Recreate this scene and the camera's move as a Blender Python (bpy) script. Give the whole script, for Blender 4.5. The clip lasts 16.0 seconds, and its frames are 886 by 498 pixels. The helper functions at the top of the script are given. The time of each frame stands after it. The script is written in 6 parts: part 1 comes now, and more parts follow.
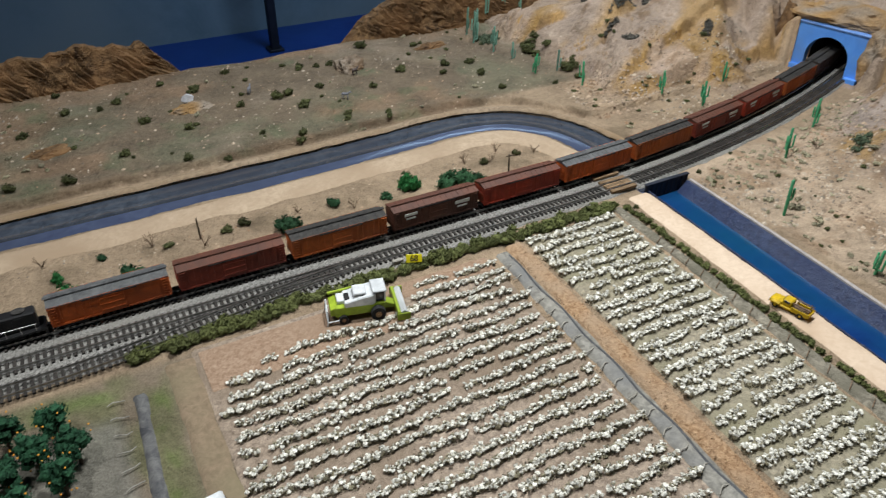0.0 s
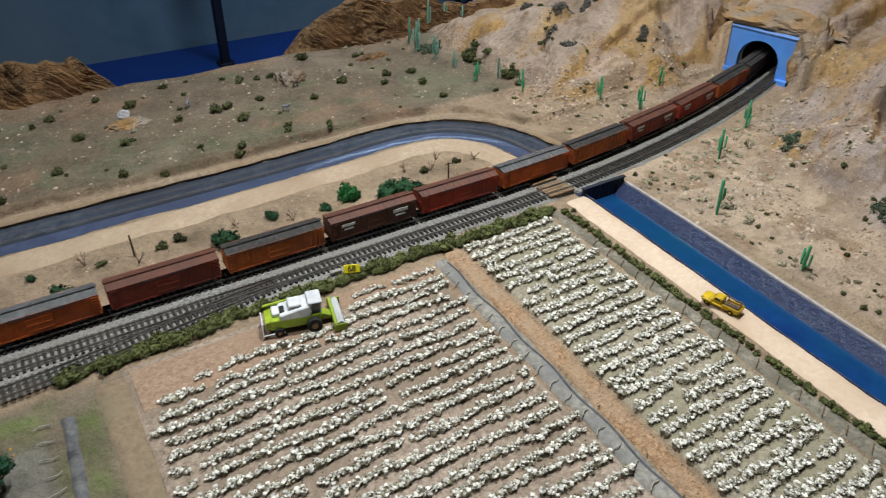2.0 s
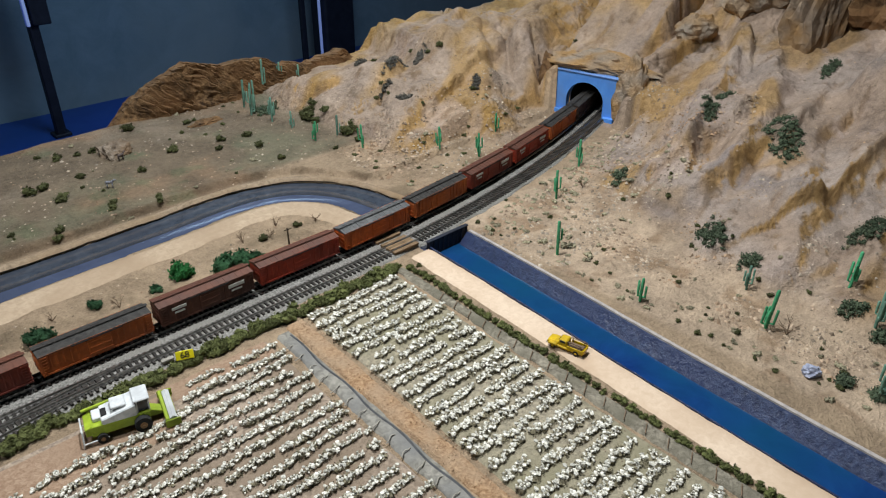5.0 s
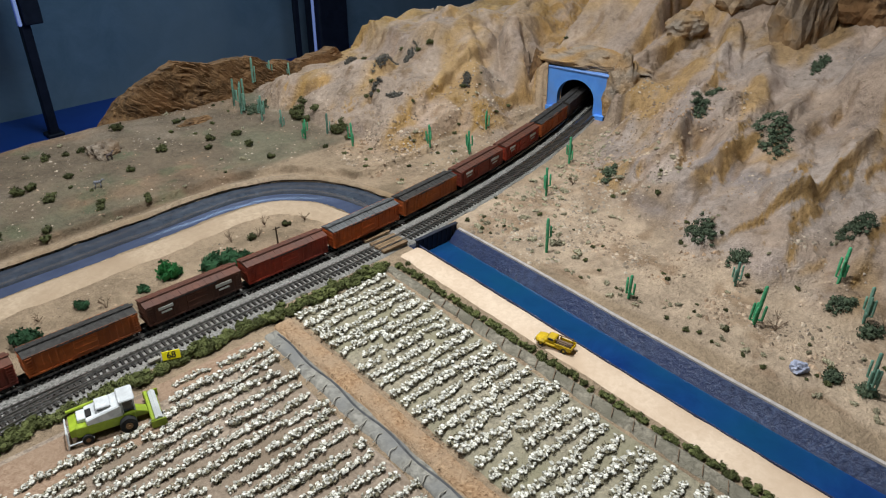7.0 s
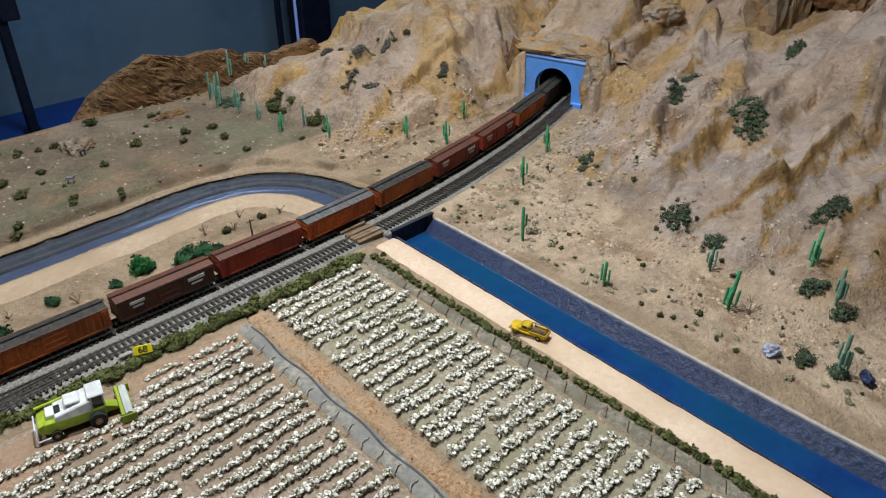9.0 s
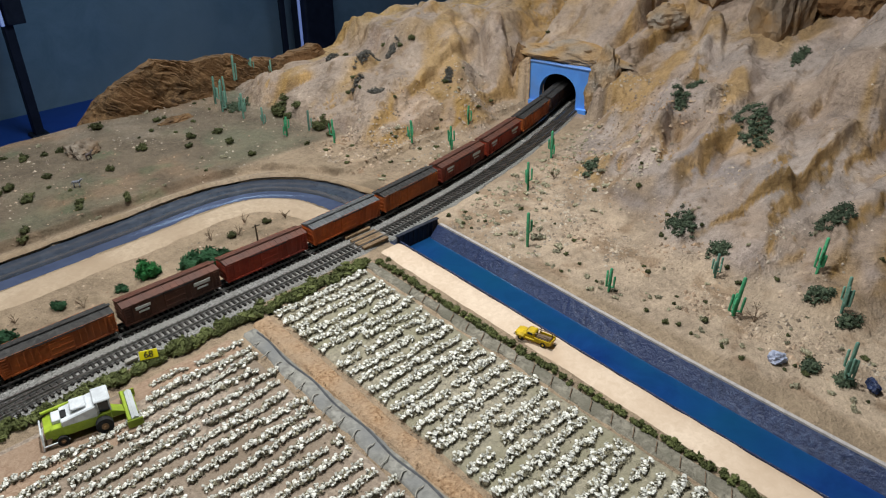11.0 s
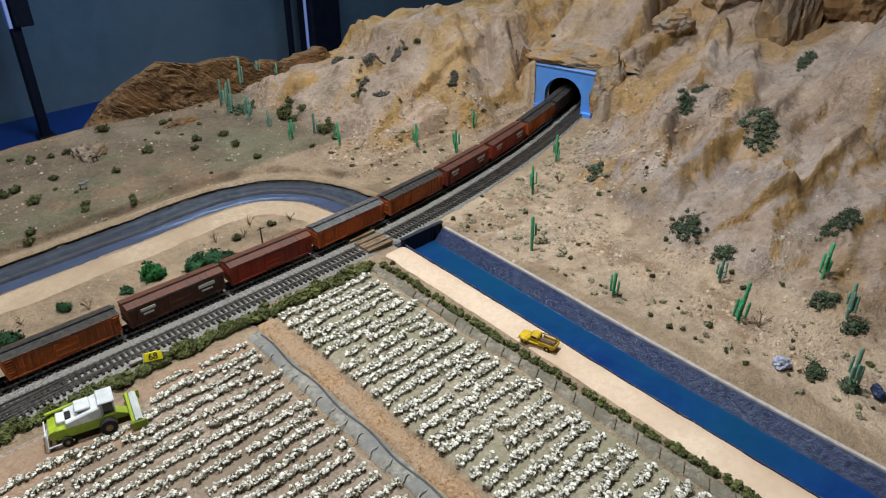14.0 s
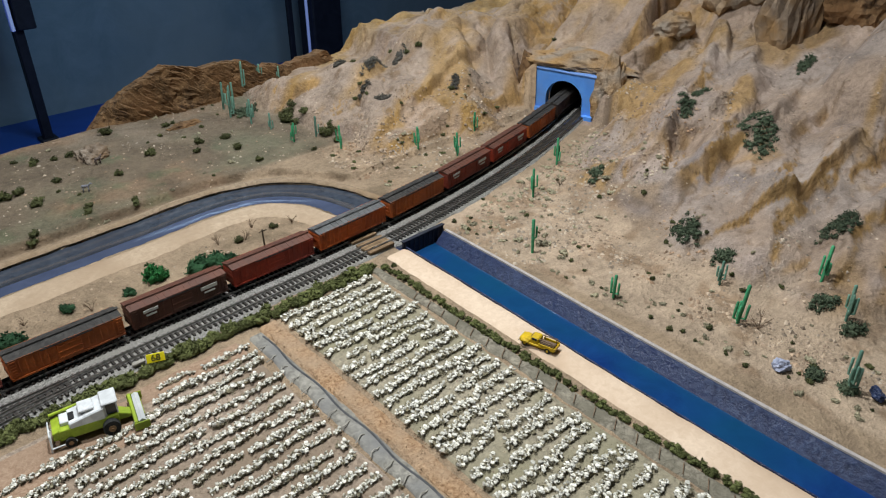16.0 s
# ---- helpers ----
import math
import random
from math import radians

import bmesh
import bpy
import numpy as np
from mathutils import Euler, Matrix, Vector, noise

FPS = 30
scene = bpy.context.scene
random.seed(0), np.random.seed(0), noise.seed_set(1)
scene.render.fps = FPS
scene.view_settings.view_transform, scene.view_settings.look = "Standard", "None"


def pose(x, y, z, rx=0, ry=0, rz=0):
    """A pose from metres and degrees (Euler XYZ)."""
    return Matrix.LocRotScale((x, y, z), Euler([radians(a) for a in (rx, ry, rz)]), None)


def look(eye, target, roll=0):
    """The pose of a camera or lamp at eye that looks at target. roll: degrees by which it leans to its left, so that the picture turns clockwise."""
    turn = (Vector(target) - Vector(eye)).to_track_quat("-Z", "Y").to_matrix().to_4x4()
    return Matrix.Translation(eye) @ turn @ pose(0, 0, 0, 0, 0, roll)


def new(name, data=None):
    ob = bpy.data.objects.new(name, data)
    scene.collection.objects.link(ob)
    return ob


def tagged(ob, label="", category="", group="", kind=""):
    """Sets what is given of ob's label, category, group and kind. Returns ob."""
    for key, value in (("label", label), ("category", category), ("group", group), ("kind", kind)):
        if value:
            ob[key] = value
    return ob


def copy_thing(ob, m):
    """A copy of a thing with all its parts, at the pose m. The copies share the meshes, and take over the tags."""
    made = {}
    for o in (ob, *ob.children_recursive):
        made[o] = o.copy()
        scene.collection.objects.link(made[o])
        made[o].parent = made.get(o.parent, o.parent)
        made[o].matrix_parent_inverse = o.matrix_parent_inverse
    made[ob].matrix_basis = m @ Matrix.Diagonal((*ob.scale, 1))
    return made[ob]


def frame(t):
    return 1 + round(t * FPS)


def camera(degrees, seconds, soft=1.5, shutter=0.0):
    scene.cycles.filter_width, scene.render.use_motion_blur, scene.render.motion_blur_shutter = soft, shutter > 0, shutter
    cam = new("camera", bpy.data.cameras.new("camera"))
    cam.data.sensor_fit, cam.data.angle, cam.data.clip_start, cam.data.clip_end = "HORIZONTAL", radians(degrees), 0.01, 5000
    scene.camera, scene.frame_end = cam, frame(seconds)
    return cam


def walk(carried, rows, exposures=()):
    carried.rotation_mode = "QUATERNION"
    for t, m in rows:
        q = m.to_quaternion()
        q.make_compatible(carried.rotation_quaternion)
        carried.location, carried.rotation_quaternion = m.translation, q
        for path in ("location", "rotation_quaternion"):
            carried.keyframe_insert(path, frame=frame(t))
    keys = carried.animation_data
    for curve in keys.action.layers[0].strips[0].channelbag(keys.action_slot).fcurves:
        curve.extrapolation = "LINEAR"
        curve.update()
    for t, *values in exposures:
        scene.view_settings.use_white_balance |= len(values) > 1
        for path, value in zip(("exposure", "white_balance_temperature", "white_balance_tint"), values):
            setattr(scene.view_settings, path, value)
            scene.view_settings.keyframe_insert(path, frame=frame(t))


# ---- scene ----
cam = camera(62.4, 16.0, 1.1, 0.8)
METRES, EYE, TILT, LEAN, TURN = 0.1768, 0.584, 0.0, 0.0, -28.8
ROWS = [
    (0.0, 0.0, 0.0, 0.0, 0.27, -34.64, -0.38),
    (0.5, 0.0254, -0.0278, 0.0262, -0.87, -33.91, -0.68),
    (1.0, 0.0691, -0.0336, 0.0284, -1.48, -33.81, -0.7),
    (1.5, 0.1484, -0.0512, 0.0094, -2.3, -33.79, -0.36),
    (2.0, 0.2004, -0.0178, -0.0021, -3.11, -33.86, -0.43),
    (2.5, 0.2651, 0.0165, 0.0373, -4.29, -33.12, -0.52),
    (3.0, 0.3294, 0.0426, 0.0423, -6.07, -32.47, -0.82),
    (3.5, 0.3974, 0.0697, 0.0511, -9.25, -31.0, 0.16),
    (4.0, 0.4499, 0.1146, 0.0357, -12.87, -30.17, -0.32),
    (4.5, 0.4817, 0.131, 0.0306, -14.1, -30.11, -0.52),
    (7.0, 0.5725, 0.1346, 0.0219, -14.77, -30.37, -0.27),
    (7.5, 0.5956, 0.1202, 0.0234, -15.01, -30.44, -0.03),
    (8.0, 0.6427, 0.1105, -0.0072, -15.39, -30.84, 0.18),
    (8.5, 0.6923, 0.1096, -0.0223, -15.97, -31.08, 0.24),
    (9.0, 0.6918, 0.1046, -0.012, -15.95, -30.91, 0.14),
    (11.5, 0.6654, 0.1131, 0.0098, -15.56, -30.51, 0.02),
    (12.0, 0.6626, 0.0993, 0.0189, -15.45, -30.33, -0.04),
    (12.5, 0.6648, 0.0767, 0.0286, -15.43, -30.23, -0.01),
    (13.0, 0.6556, 0.0729, 0.0289, -15.36, -30.22, -0.05),
    (13.5, 0.6618, 0.0966, 0.0228, -15.24, -30.3, -0.04),
    (14.0, 0.6767, 0.1122, 0.0119, -15.21, -30.4, 0.02),
    (14.5, 0.6709, 0.1111, 0.0136, -15.12, -30.38, 0.02),
    (15.0, 0.6803, 0.1013, 0.0246, -15.26, -30.24, 0.08),
    (15.5, 0.6723, 0.0827, 0.0276, -15.15, -30.18, -0.02),
    (16.0, 0.6688, 0.0856, 0.0236, -15.11, -30.18, 0.01),
]
walk(cam, [(t, pose(0, 0, EYE, TILT, LEAN, TURN) @ pose(METRES * x, METRES * y, METRES * z, 90 + pitch, roll, yaw)) for t, x, y, z, yaw, pitch, roll in ROWS])

# ---- world and light ----
world = bpy.data.worlds.new("room_air")
scene.world = world
world.use_nodes = True
world.node_tree.nodes["Background"].inputs[0].default_value = (0.45, 0.55, 0.8, 1)
world.node_tree.nodes["Background"].inputs[1].default_value = 0.007


def lamp(name, eye, target, size, watts, colour):
    data = bpy.data.lights.new(name, "AREA")
    data.shape, data.size, data.energy, data.color = "DISK", size, watts, colour
    ob = new(name, data)
    ob.matrix_world = look(eye, target)
    return ob


lamp("ceiling_lamp_west", (-0.42, 0.52, 1.50), (0.1, 0.4, 0), 0.12, 10.8, (0.94, 0.985, 1.0))
lamp("ceiling_lamp_east", (1.22, 1.42, 1.62), (1.35, 0.7, 0), 0.12, 13.4, (0.94, 0.985, 1.0))
lamp("ceiling_lamp_front", (0.58, 0.74, 1.50), (0.6, 0.3, 0), 0.10, 26.2, (0.93, 0.985, 1.0))
lamp("ceiling_lamp_room", (1.8, 2.3, 1.75), (1.9, 4.9, -0.7), 1.2, 54, (0.5, 0.72, 1.0))

# ---- materials ----


def material(name, low, high, scale=60.0, rough=0.8, metal=0.0, bump=0.3, third=None, big=6.0, per_object=0.0, per_island=0.0, specular=0.3, depth=0.004, distort=0.6):
    """Two-scale mottled surface: fine grain between low and high, wide stains towards third."""
    m = bpy.data.materials.new(name)
    m.use_nodes = True
    t = m.node_tree
    n, link = t.nodes, t.links.new
    b = n["Principled BSDF"]
    co = n.new("ShaderNodeTexCoord")
    fine = n.new("ShaderNodeTexNoise")
    fine.inputs["Scale"].default_value, fine.inputs["Detail"].default_value, fine.inputs["Distortion"].default_value = scale, 6, distort
    fine.inputs["Roughness"].default_value = 0.65
    link(co.outputs["Object"], fine.inputs["Vector"])
    ramp = n.new("ShaderNodeValToRGB")
    ramp.color_ramp.elements[0].position, ramp.color_ramp.elements[1].position = 0.34, 0.66
    ramp.color_ramp.elements[0].color, ramp.color_ramp.elements[1].color = (*low, 1), (*high, 1)
    link(fine.outputs["Fac"], ramp.inputs["Fac"])
    colour = ramp.outputs["Color"]
    if third:
        wide = n.new("ShaderNodeTexNoise")
        wide.inputs["Scale"].default_value, wide.inputs["Detail"].default_value = big, 5
        link(co.outputs["Object"], wide.inputs["Vector"])
        step = n.new("ShaderNodeValToRGB")
        step.color_ramp.elements[0].position, step.color_ramp.elements[1].position = 0.42, 0.66
        link(wide.outputs["Fac"], step.inputs["Fac"])
        mix = n.new("ShaderNodeMix")
        mix.data_type = "RGBA"
        link(step.outputs["Color"], mix.inputs["Factor"])
        link(colour, mix.inputs[6])
        mix.inputs[7].default_value = (*third, 1)
        colour = mix.outputs[2]
    if per_object or per_island:
        hue = n.new("ShaderNodeHueSaturation")
        rng = n.new("ShaderNodeMapRange")
        amount = per_object or per_island
        rng.inputs["To Min"].default_value, rng.inputs["To Max"].default_value = 1 - amount, 1 + amount
        if per_object:
            link(n.new("ShaderNodeObjectInfo").outputs["Random"], rng.inputs["Value"])
        else:
            link(n.new("ShaderNodeNewGeometry").outputs["Random Per Island"], rng.inputs["Value"])
        link(rng.outputs["Result"], hue.inputs["Value"])
        link(colour, hue.inputs["Color"])
        colour = hue.outputs["Color"]
    link(colour, b.inputs["Base Color"])
    b.inputs["Roughness"].default_value, b.inputs["Metallic"].default_value = rough, metal
    b.inputs["Specular IOR Level"].default_value = specular
    if bump:
        bp = n.new("ShaderNodeBump")
        bp.inputs["Strength"].default_value, bp.inputs["Distance"].default_value = bump, depth
        link(fine.outputs["Fac"], bp.inputs["Height"])
        link(bp.outputs["Normal"], b.inputs["Normal"])
    return m


SOIL = material("field_soil", (0.18, 0.135, 0.105), (0.44, 0.345, 0.265), 170, 0.95, third=(0.21, 0.155, 0.11), big=9, bump=0.6)
SOIL_GREY = material("grey_soil", (0.18, 0.155, 0.115), (0.40, 0.345, 0.25), 170, 0.95, third=(0.24, 0.215, 0.14), big=9, bump=0.6)
ORANGE = material("orange_dirt", (0.22, 0.115, 0.055), (0.52, 0.34, 0.20), 200, 0.95, third=(0.38, 0.27, 0.18), big=16, bump=0.9)
BEIGE_DARK = material("tan_sand", (0.36, 0.265, 0.18), (0.47, 0.355, 0.25), 120, 0.95, third=(0.33, 0.235, 0.155), big=7, bump=0.2)
BEIGE = material("beige_sand", (0.57, 0.43, 0.315), (0.68, 0.53, 0.40), 120, 0.95, third=(0.50, 0.36, 0.25), big=7, bump=0.15)
DITCH = material("ditch_mud", (0.14, 0.13, 0.11), (0.33, 0.305, 0.265), 120, 0.7, third=(0.17, 0.165, 0.16), big=15, bump=0.4)
BALLAST = material("ballast_gravel", (0.085, 0.08, 0.074), (0.50, 0.475, 0.44), 420, 0.95, third=(0.30, 0.28, 0.25), big=8, bump=0.9, distort=0.1)
TIE = material("tie_dark_brown", (0.018, 0.015, 0.013), (0.05, 0.042, 0.036), 300, 0.8, per_object=0.35)
RAIL = material("rail_steel", (0.30, 0.285, 0.27), (0.58, 0.565, 0.545), 200, 0.28, 0.9, bump=0.05)
WATER_RIVER = material("river_gel", (0.032, 0.040, 0.055), (0.070, 0.082, 0.105), 60, 0.12, bump=0.13, third=(0.04, 0.045, 0.06), big=5, specular=0.5, depth=0.003)
WATER_SHALLOW = material("river_shallow_gel", (0.045, 0.056, 0.10), (0.068, 0.084, 0.14), 26, 0.14, bump=0.12, third=(0.05, 0.062, 0.10), big=5, specular=0.5, depth=0.002)
WATER_CANAL = material("canal_gel", (0.006, 0.026, 0.12), (0.009, 0.046, 0.175), 22, 0.12, bump=0.14, third=(0.006, 0.058, 0.12), big=4, specular=0.5, depth=0.002)
CONCRETE = material("canal_concrete", (0.008, 0.015, 0.045), (0.038, 0.054, 0.118), 110, 0.34, third=(0.017, 0.028, 0.078), big=14, bump=0.8, distort=0.1)
KERB = material("canal_rim", (0.30, 0.27, 0.26), (0.44, 0.39, 0.36), 90, 0.9)
BLUE_PAINT = material("blue_portal_paint", (0.09, 0.28, 0.78), (0.12, 0.34, 0.86), 30, 0.55, third=(0.12, 0.28, 0.68), big=18, bump=0.08)
BLACK_BORE = material("bore_black", (0.004, 0.004, 0.005), (0.012, 0.012, 0.013), 60, 0.95)
ROCK_BROWN = material("carved_brown_rock", (0.04, 0.021, 0.010), (0.25, 0.145, 0.068), 55, 0.9, third=(0.21, 0.11, 0.048), big=14, bump=0.9, depth=0.008)
ROCK_TAN = material("tan_rock", (0.25, 0.175, 0.115), (0.44, 0.335, 0.235), 45, 0.92, third=(0.33, 0.21, 0.095), big=9, bump=0.8, depth=0.007)
PEBBLE = material("pebbles", (0.25, 0.19, 0.14), (0.50, 0.42, 0.33), 90, 0.95, per_island=0.5, third=(0.32, 0.2, 0.12))
LEAF_SAGE = material("sage_scrub", (0.035, 0.042, 0.016), (0.14, 0.145, 0.055), 260, 0.95, per_object=0.3, bump=0.7)
LEAF_HEDGE = material("hedge_green", (0.045, 0.052, 0.016), (0.23, 0.25, 0.085), 260, 0.95, per_object=0.3, bump=0.7)
LEAF_BRIGHT = material("bright_foliage", (0.012, 0.10, 0.022), (0.05, 0.26, 0.07), 260, 0.9, per_object=0.25, bump=0.7)
LEAF_DARK = material("dark_foliage", (0.012, 0.05, 0.02), (0.05, 0.13, 0.055), 260, 0.95, per_object=0.25, bump=0.7)
LEAF_MOSS = material("grey_green_moss", (0.028, 0.045, 0.028), (0.12, 0.15, 0.088), 260, 0.95, per_object=0.2, bump=0.7)
LEAF_STRAW = material("straw_scrub", (0.31, 0.275, 0.175), (0.56, 0.50, 0.345), 260, 0.95, per_object=0.3, bump=0.7)
CACTUS = material("cactus_green", (0.038, 0.24, 0.105), (0.095, 0.41, 0.205), 120, 0.75, per_object=0.25, bump=0.3)
CACTUS_PALE = material("cactus_pale_green", (0.10, 0.22, 0.16), (0.20, 0.36, 0.28), 120, 0.75, per_object=0.25, bump=0.3)
COTTON = material("cotton_bolls", (0.54, 0.50, 0.42), (0.88, 0.855, 0.785), 500, 0.98, per_island=0.34, bump=0.5)
COTTON_STEM = material("cotton_stems", (0.12, 0.105, 0.066), (0.34, 0.30, 0.205), 400, 0.98, per_object=0.3, bump=0.5)
TWIG = material("dry_twig", (0.10, 0.065, 0.04), (0.22, 0.15, 0.10), 150, 0.95)
BARK = material("pole_wood", (0.035, 0.026, 0.018), (0.10, 0.075, 0.05), 200, 0.95)
HOSE = material("siphon_hose", (0.22, 0.20, 0.17), (0.42, 0.39, 0.34), 150, 0.6)
PLANK = material("crossing_plank", (0.15, 0.095, 0.052), (0.30, 0.20, 0.115), 160, 0.9, per_object=0.25)
GIRDER = material("girder_black_paint", (0.008, 0.010, 0.018), (0.025, 0.028, 0.04), 90, 0.5, third=(0.02, 0.025, 0.045))
SAND = (0.36, 0.262, 0.175)


def terrain_material():
    m = bpy.data.materials.new("painted_plaster_land")
    m.use_nodes = True
    t = m.node_tree
    n, link = t.nodes, t.links.new
    b = n["Principled BSDF"]
    b.inputs["Roughness"].default_value, b.inputs["Specular IOR Level"].default_value = 0.95, 0.15
    co = n.new("ShaderNodeTexCoord")
    at = n.new("ShaderNodeAttribute")
    at.attribute_name = "tint"
    fine = n.new("ShaderNodeTexNoise")
    fine.inputs["Scale"].default_value, fine.inputs["Detail"].default_value, fine.inputs["Roughness"].default_value = 90, 7, 0.7
    link(co.outputs["Object"], fine.inputs["Vector"])
    wide = n.new("ShaderNodeTexNoise")
    wide.inputs["Scale"].default_value, wide.inputs["Detail"].default_value = 14, 6
    link(co.outputs["Object"], wide.inputs["Vector"])
    add = n.new("ShaderNodeMath")
    add.operation = "ADD"
    link(fine.outputs["Fac"], add.inputs[0])
    link(wide.outputs["Fac"], add.inputs[1])
    rng = n.new("ShaderNodeMapRange")
    rng.inputs["From Min"].default_value, rng.inputs["From Max"].default_value = 0.65, 1.35
    rng.inputs["To Min"].default_value, rng.inputs["To Max"].default_value = 0.60, 1.34
    grit = n.new("ShaderNodeTexNoise")
    grit.inputs["Scale"].default_value, grit.inputs["Detail"].default_value = 420, 3
    link(co.outputs["Object"], grit.inputs["Vector"])
    add2 = n.new("ShaderNodeMath")
    add2.operation = "MULTIPLY_ADD"
    add2.inputs[1].default_value, add2.inputs[2].default_value = 0.6, -0.3
    link(grit.outputs["Fac"], add2.inputs[0])
    add3 = n.new("ShaderNodeMath")
    add3.operation = "ADD"
    link(add.outputs[0], add3.inputs[0])
    link(add2.outputs[0], add3.inputs[1])
    link(add3.outputs[0], rng.inputs["Value"])
    mul = n.new("ShaderNodeVectorMath")
    mul.operation = "SCALE"
    link(at.outputs["Color"], mul.inputs[0])
    link(rng.outputs["Result"], mul.inputs["Scale"])
    link(mul.outputs["Vector"], b.inputs["Base Color"])
    bp = n.new("ShaderNodeBump")
    bp.inputs["Strength"].default_value, bp.inputs["Distance"].default_value = 1.0, 0.009
    link(add.outputs[0], bp.inputs["Height"])
    link(bp.outputs["Normal"], b.inputs["Normal"])
    return m


LAND = terrain_material()

# ---- the lie of the land ----


def value_noise(x, y, seed):
    ix, iy = np.floor(x), np.floor(y)
    fx, fy = x - ix, y - iy
    fx, fy = fx * fx * (3 - 2 * fx), fy * fy * (3 - 2 * fy)

    def h(a, b):
        s = np.sin(a * 127.1 + b * 311.7 + seed * 74.7) * 43758.5453
        return s - np.floor(s)

    return (h(ix, iy) * (1 - fx) + h(ix + 1, iy) * fx) * (1 - fy) + (h(ix, iy + 1) * (1 - fx) + h(ix + 1, iy + 1) * fx) * fy


def fbm(x, y, seed, octaves=4):
    total, amp, norm = 0, 1.0, 0
    for k in range(octaves):
        total = total + amp * (value_noise(x * 2**k, y * 2**k, seed + k) - 0.5)
        norm, amp = norm + amp, amp * 0.5
    return total / norm * 2


def ridged(x, y, seed, octaves=4):
    total, amp, norm = 0, 1.0, 0
    for k in range(octaves):
        total = total + amp * (1 - np.abs(2 * value_noise(x * 2**k, y * 2**k, seed + k) - 1))
        norm, amp = norm + amp, amp * 0.5
    return total / norm


def soft_ridge(x, y, seed):
    """Rounded crests with narrow gullies between them."""
    v = 2 * value_noise(x, y, seed) - 1
    w = 2 * value_noise(x * 2.1 + 5, y * 2.1, seed + 1) - 1
    return 1 - np.abs(v) ** 1.5 * 0.75 - np.abs(w) ** 1.5 * 0.25


def ss(v):
    v = np.clip(v, 0, 1)
    return v * v * (3 - 2 * v)


def line_b(x):
    """Middle of the near main track."""
    return 0.757 + 0.2 * np.maximum(0, np.asarray(x) - 0.6) ** 2


def line_a(x):
    """Middle of the track that carries the train."""
    return line_b(x) + 0.045


def chaikin(pts, times=3):
    for _ in range(times):
        out = [pts[0]]
        for p, q in zip(pts, pts[1:]):
            out += [tuple(0.75 * a + 0.25 * b for a, b in zip(p, q)), tuple(0.25 * a + 0.75 * b for a, b in zip(p, q))]
        pts = out + [pts[-1]]
    return pts


RIVER = chaikin([(-0.615, 1.064), (0.3, 1.074), (0.5, 1.084), (0.63, 1.094), (0.715, 1.075), (0.765, 1.03), (0.795, 0.98), (0.81, 0.91), (0.812, 0.84), (0.809, 0.73),
                 (0.799, 0.53), (0.788, 0.37), (0.779, 0.2), (0.773, 0.05), (0.770, -0.075)])
HALF_RIVER = 0.044


def near_path(x, y, path):
    """Distance from a path, and the side (positive to its left)."""
    best = np.full(np.shape(x), 9.0)
    side = np.zeros(np.shape(x))
    for (ax, ay), (bx, by) in zip(path, path[1:]):
        dx, dy = bx - ax, by - ay
        u = np.clip(((x - ax) * dx + (y - ay) * dy) / (dx * dx + dy * dy), 0, 1)
        d = np.hypot(x - ax - u * dx, y - ay - u * dy)
        s = dx * (y - ay) - dy * (x - ax)
        side = np.where(d < best, s, side)
        best = np.minimum(best, d)
    return best, side


def spur(x, y, a, b, w):
    """A rounded ridge from a to b (x, y, height), as wide as w."""
    dx, dy = b[0] - a[0], b[1] - a[1]
    u = np.clip(((x - a[0]) * dx + (y - a[1]) * dy) / (dx * dx + dy * dy), 0, 1)
    d = np.hypot(x - a[0] - u * dx, y - a[1] - u * dy)
    return (a[2] + u * (b[2] - a[2])) * ss(1.15 * (1 - d / w))


PORTAL = (1.452, 0.943)
PORTAL_TURN = radians(12)


def portal_axes(x, y):
    """Metres behind the portal's face, and across it."""
    c, s = math.cos(PORTAL_TURN), math.sin(PORTAL_TURN)
    return (x - PORTAL[0]) * c + (y - PORTAL[1]) * s, -(x - PORTAL[0]) * s + (y - PORTAL[1]) * c


def scarp(x, y, xs, ys, height, back=0.085):
    """A low cliff that faces south along a line and falls away behind."""
    d = y - np.interp(x, xs, ys) + 0.012 * fbm(x * 22, y * 22, 141, 3)
    ends = ss((x - xs[0] + 0.02) / 0.04) * ss((xs[-1] + 0.02 - x) / 0.04)
    return height * ends * ss((d + 0.004) / 0.009) * (1 - ss((d - 0.012) / back)) * (0.7 + 0.6 * fbm(x * 9, y * 9, 143))


def bluff(x, y, xs, ys, height, south=0.024, north=0.10):
    """A rib whose crest runs along a line: steep to the south, easy to the north, running out at both ends."""
    d = y - np.interp(x, xs, ys) + 0.009 * fbm(x * 17, y * 17, 145, 3)
    ends = ss((x - xs[0]) / 0.07) * ss((xs[-1] - x) / 0.09)
    return height * ends * np.where(d < 0, ss(1 + d / south), ss(1 - d / north)) * (0.85 + 0.5 * fbm(x * 8, y * 8, 147))


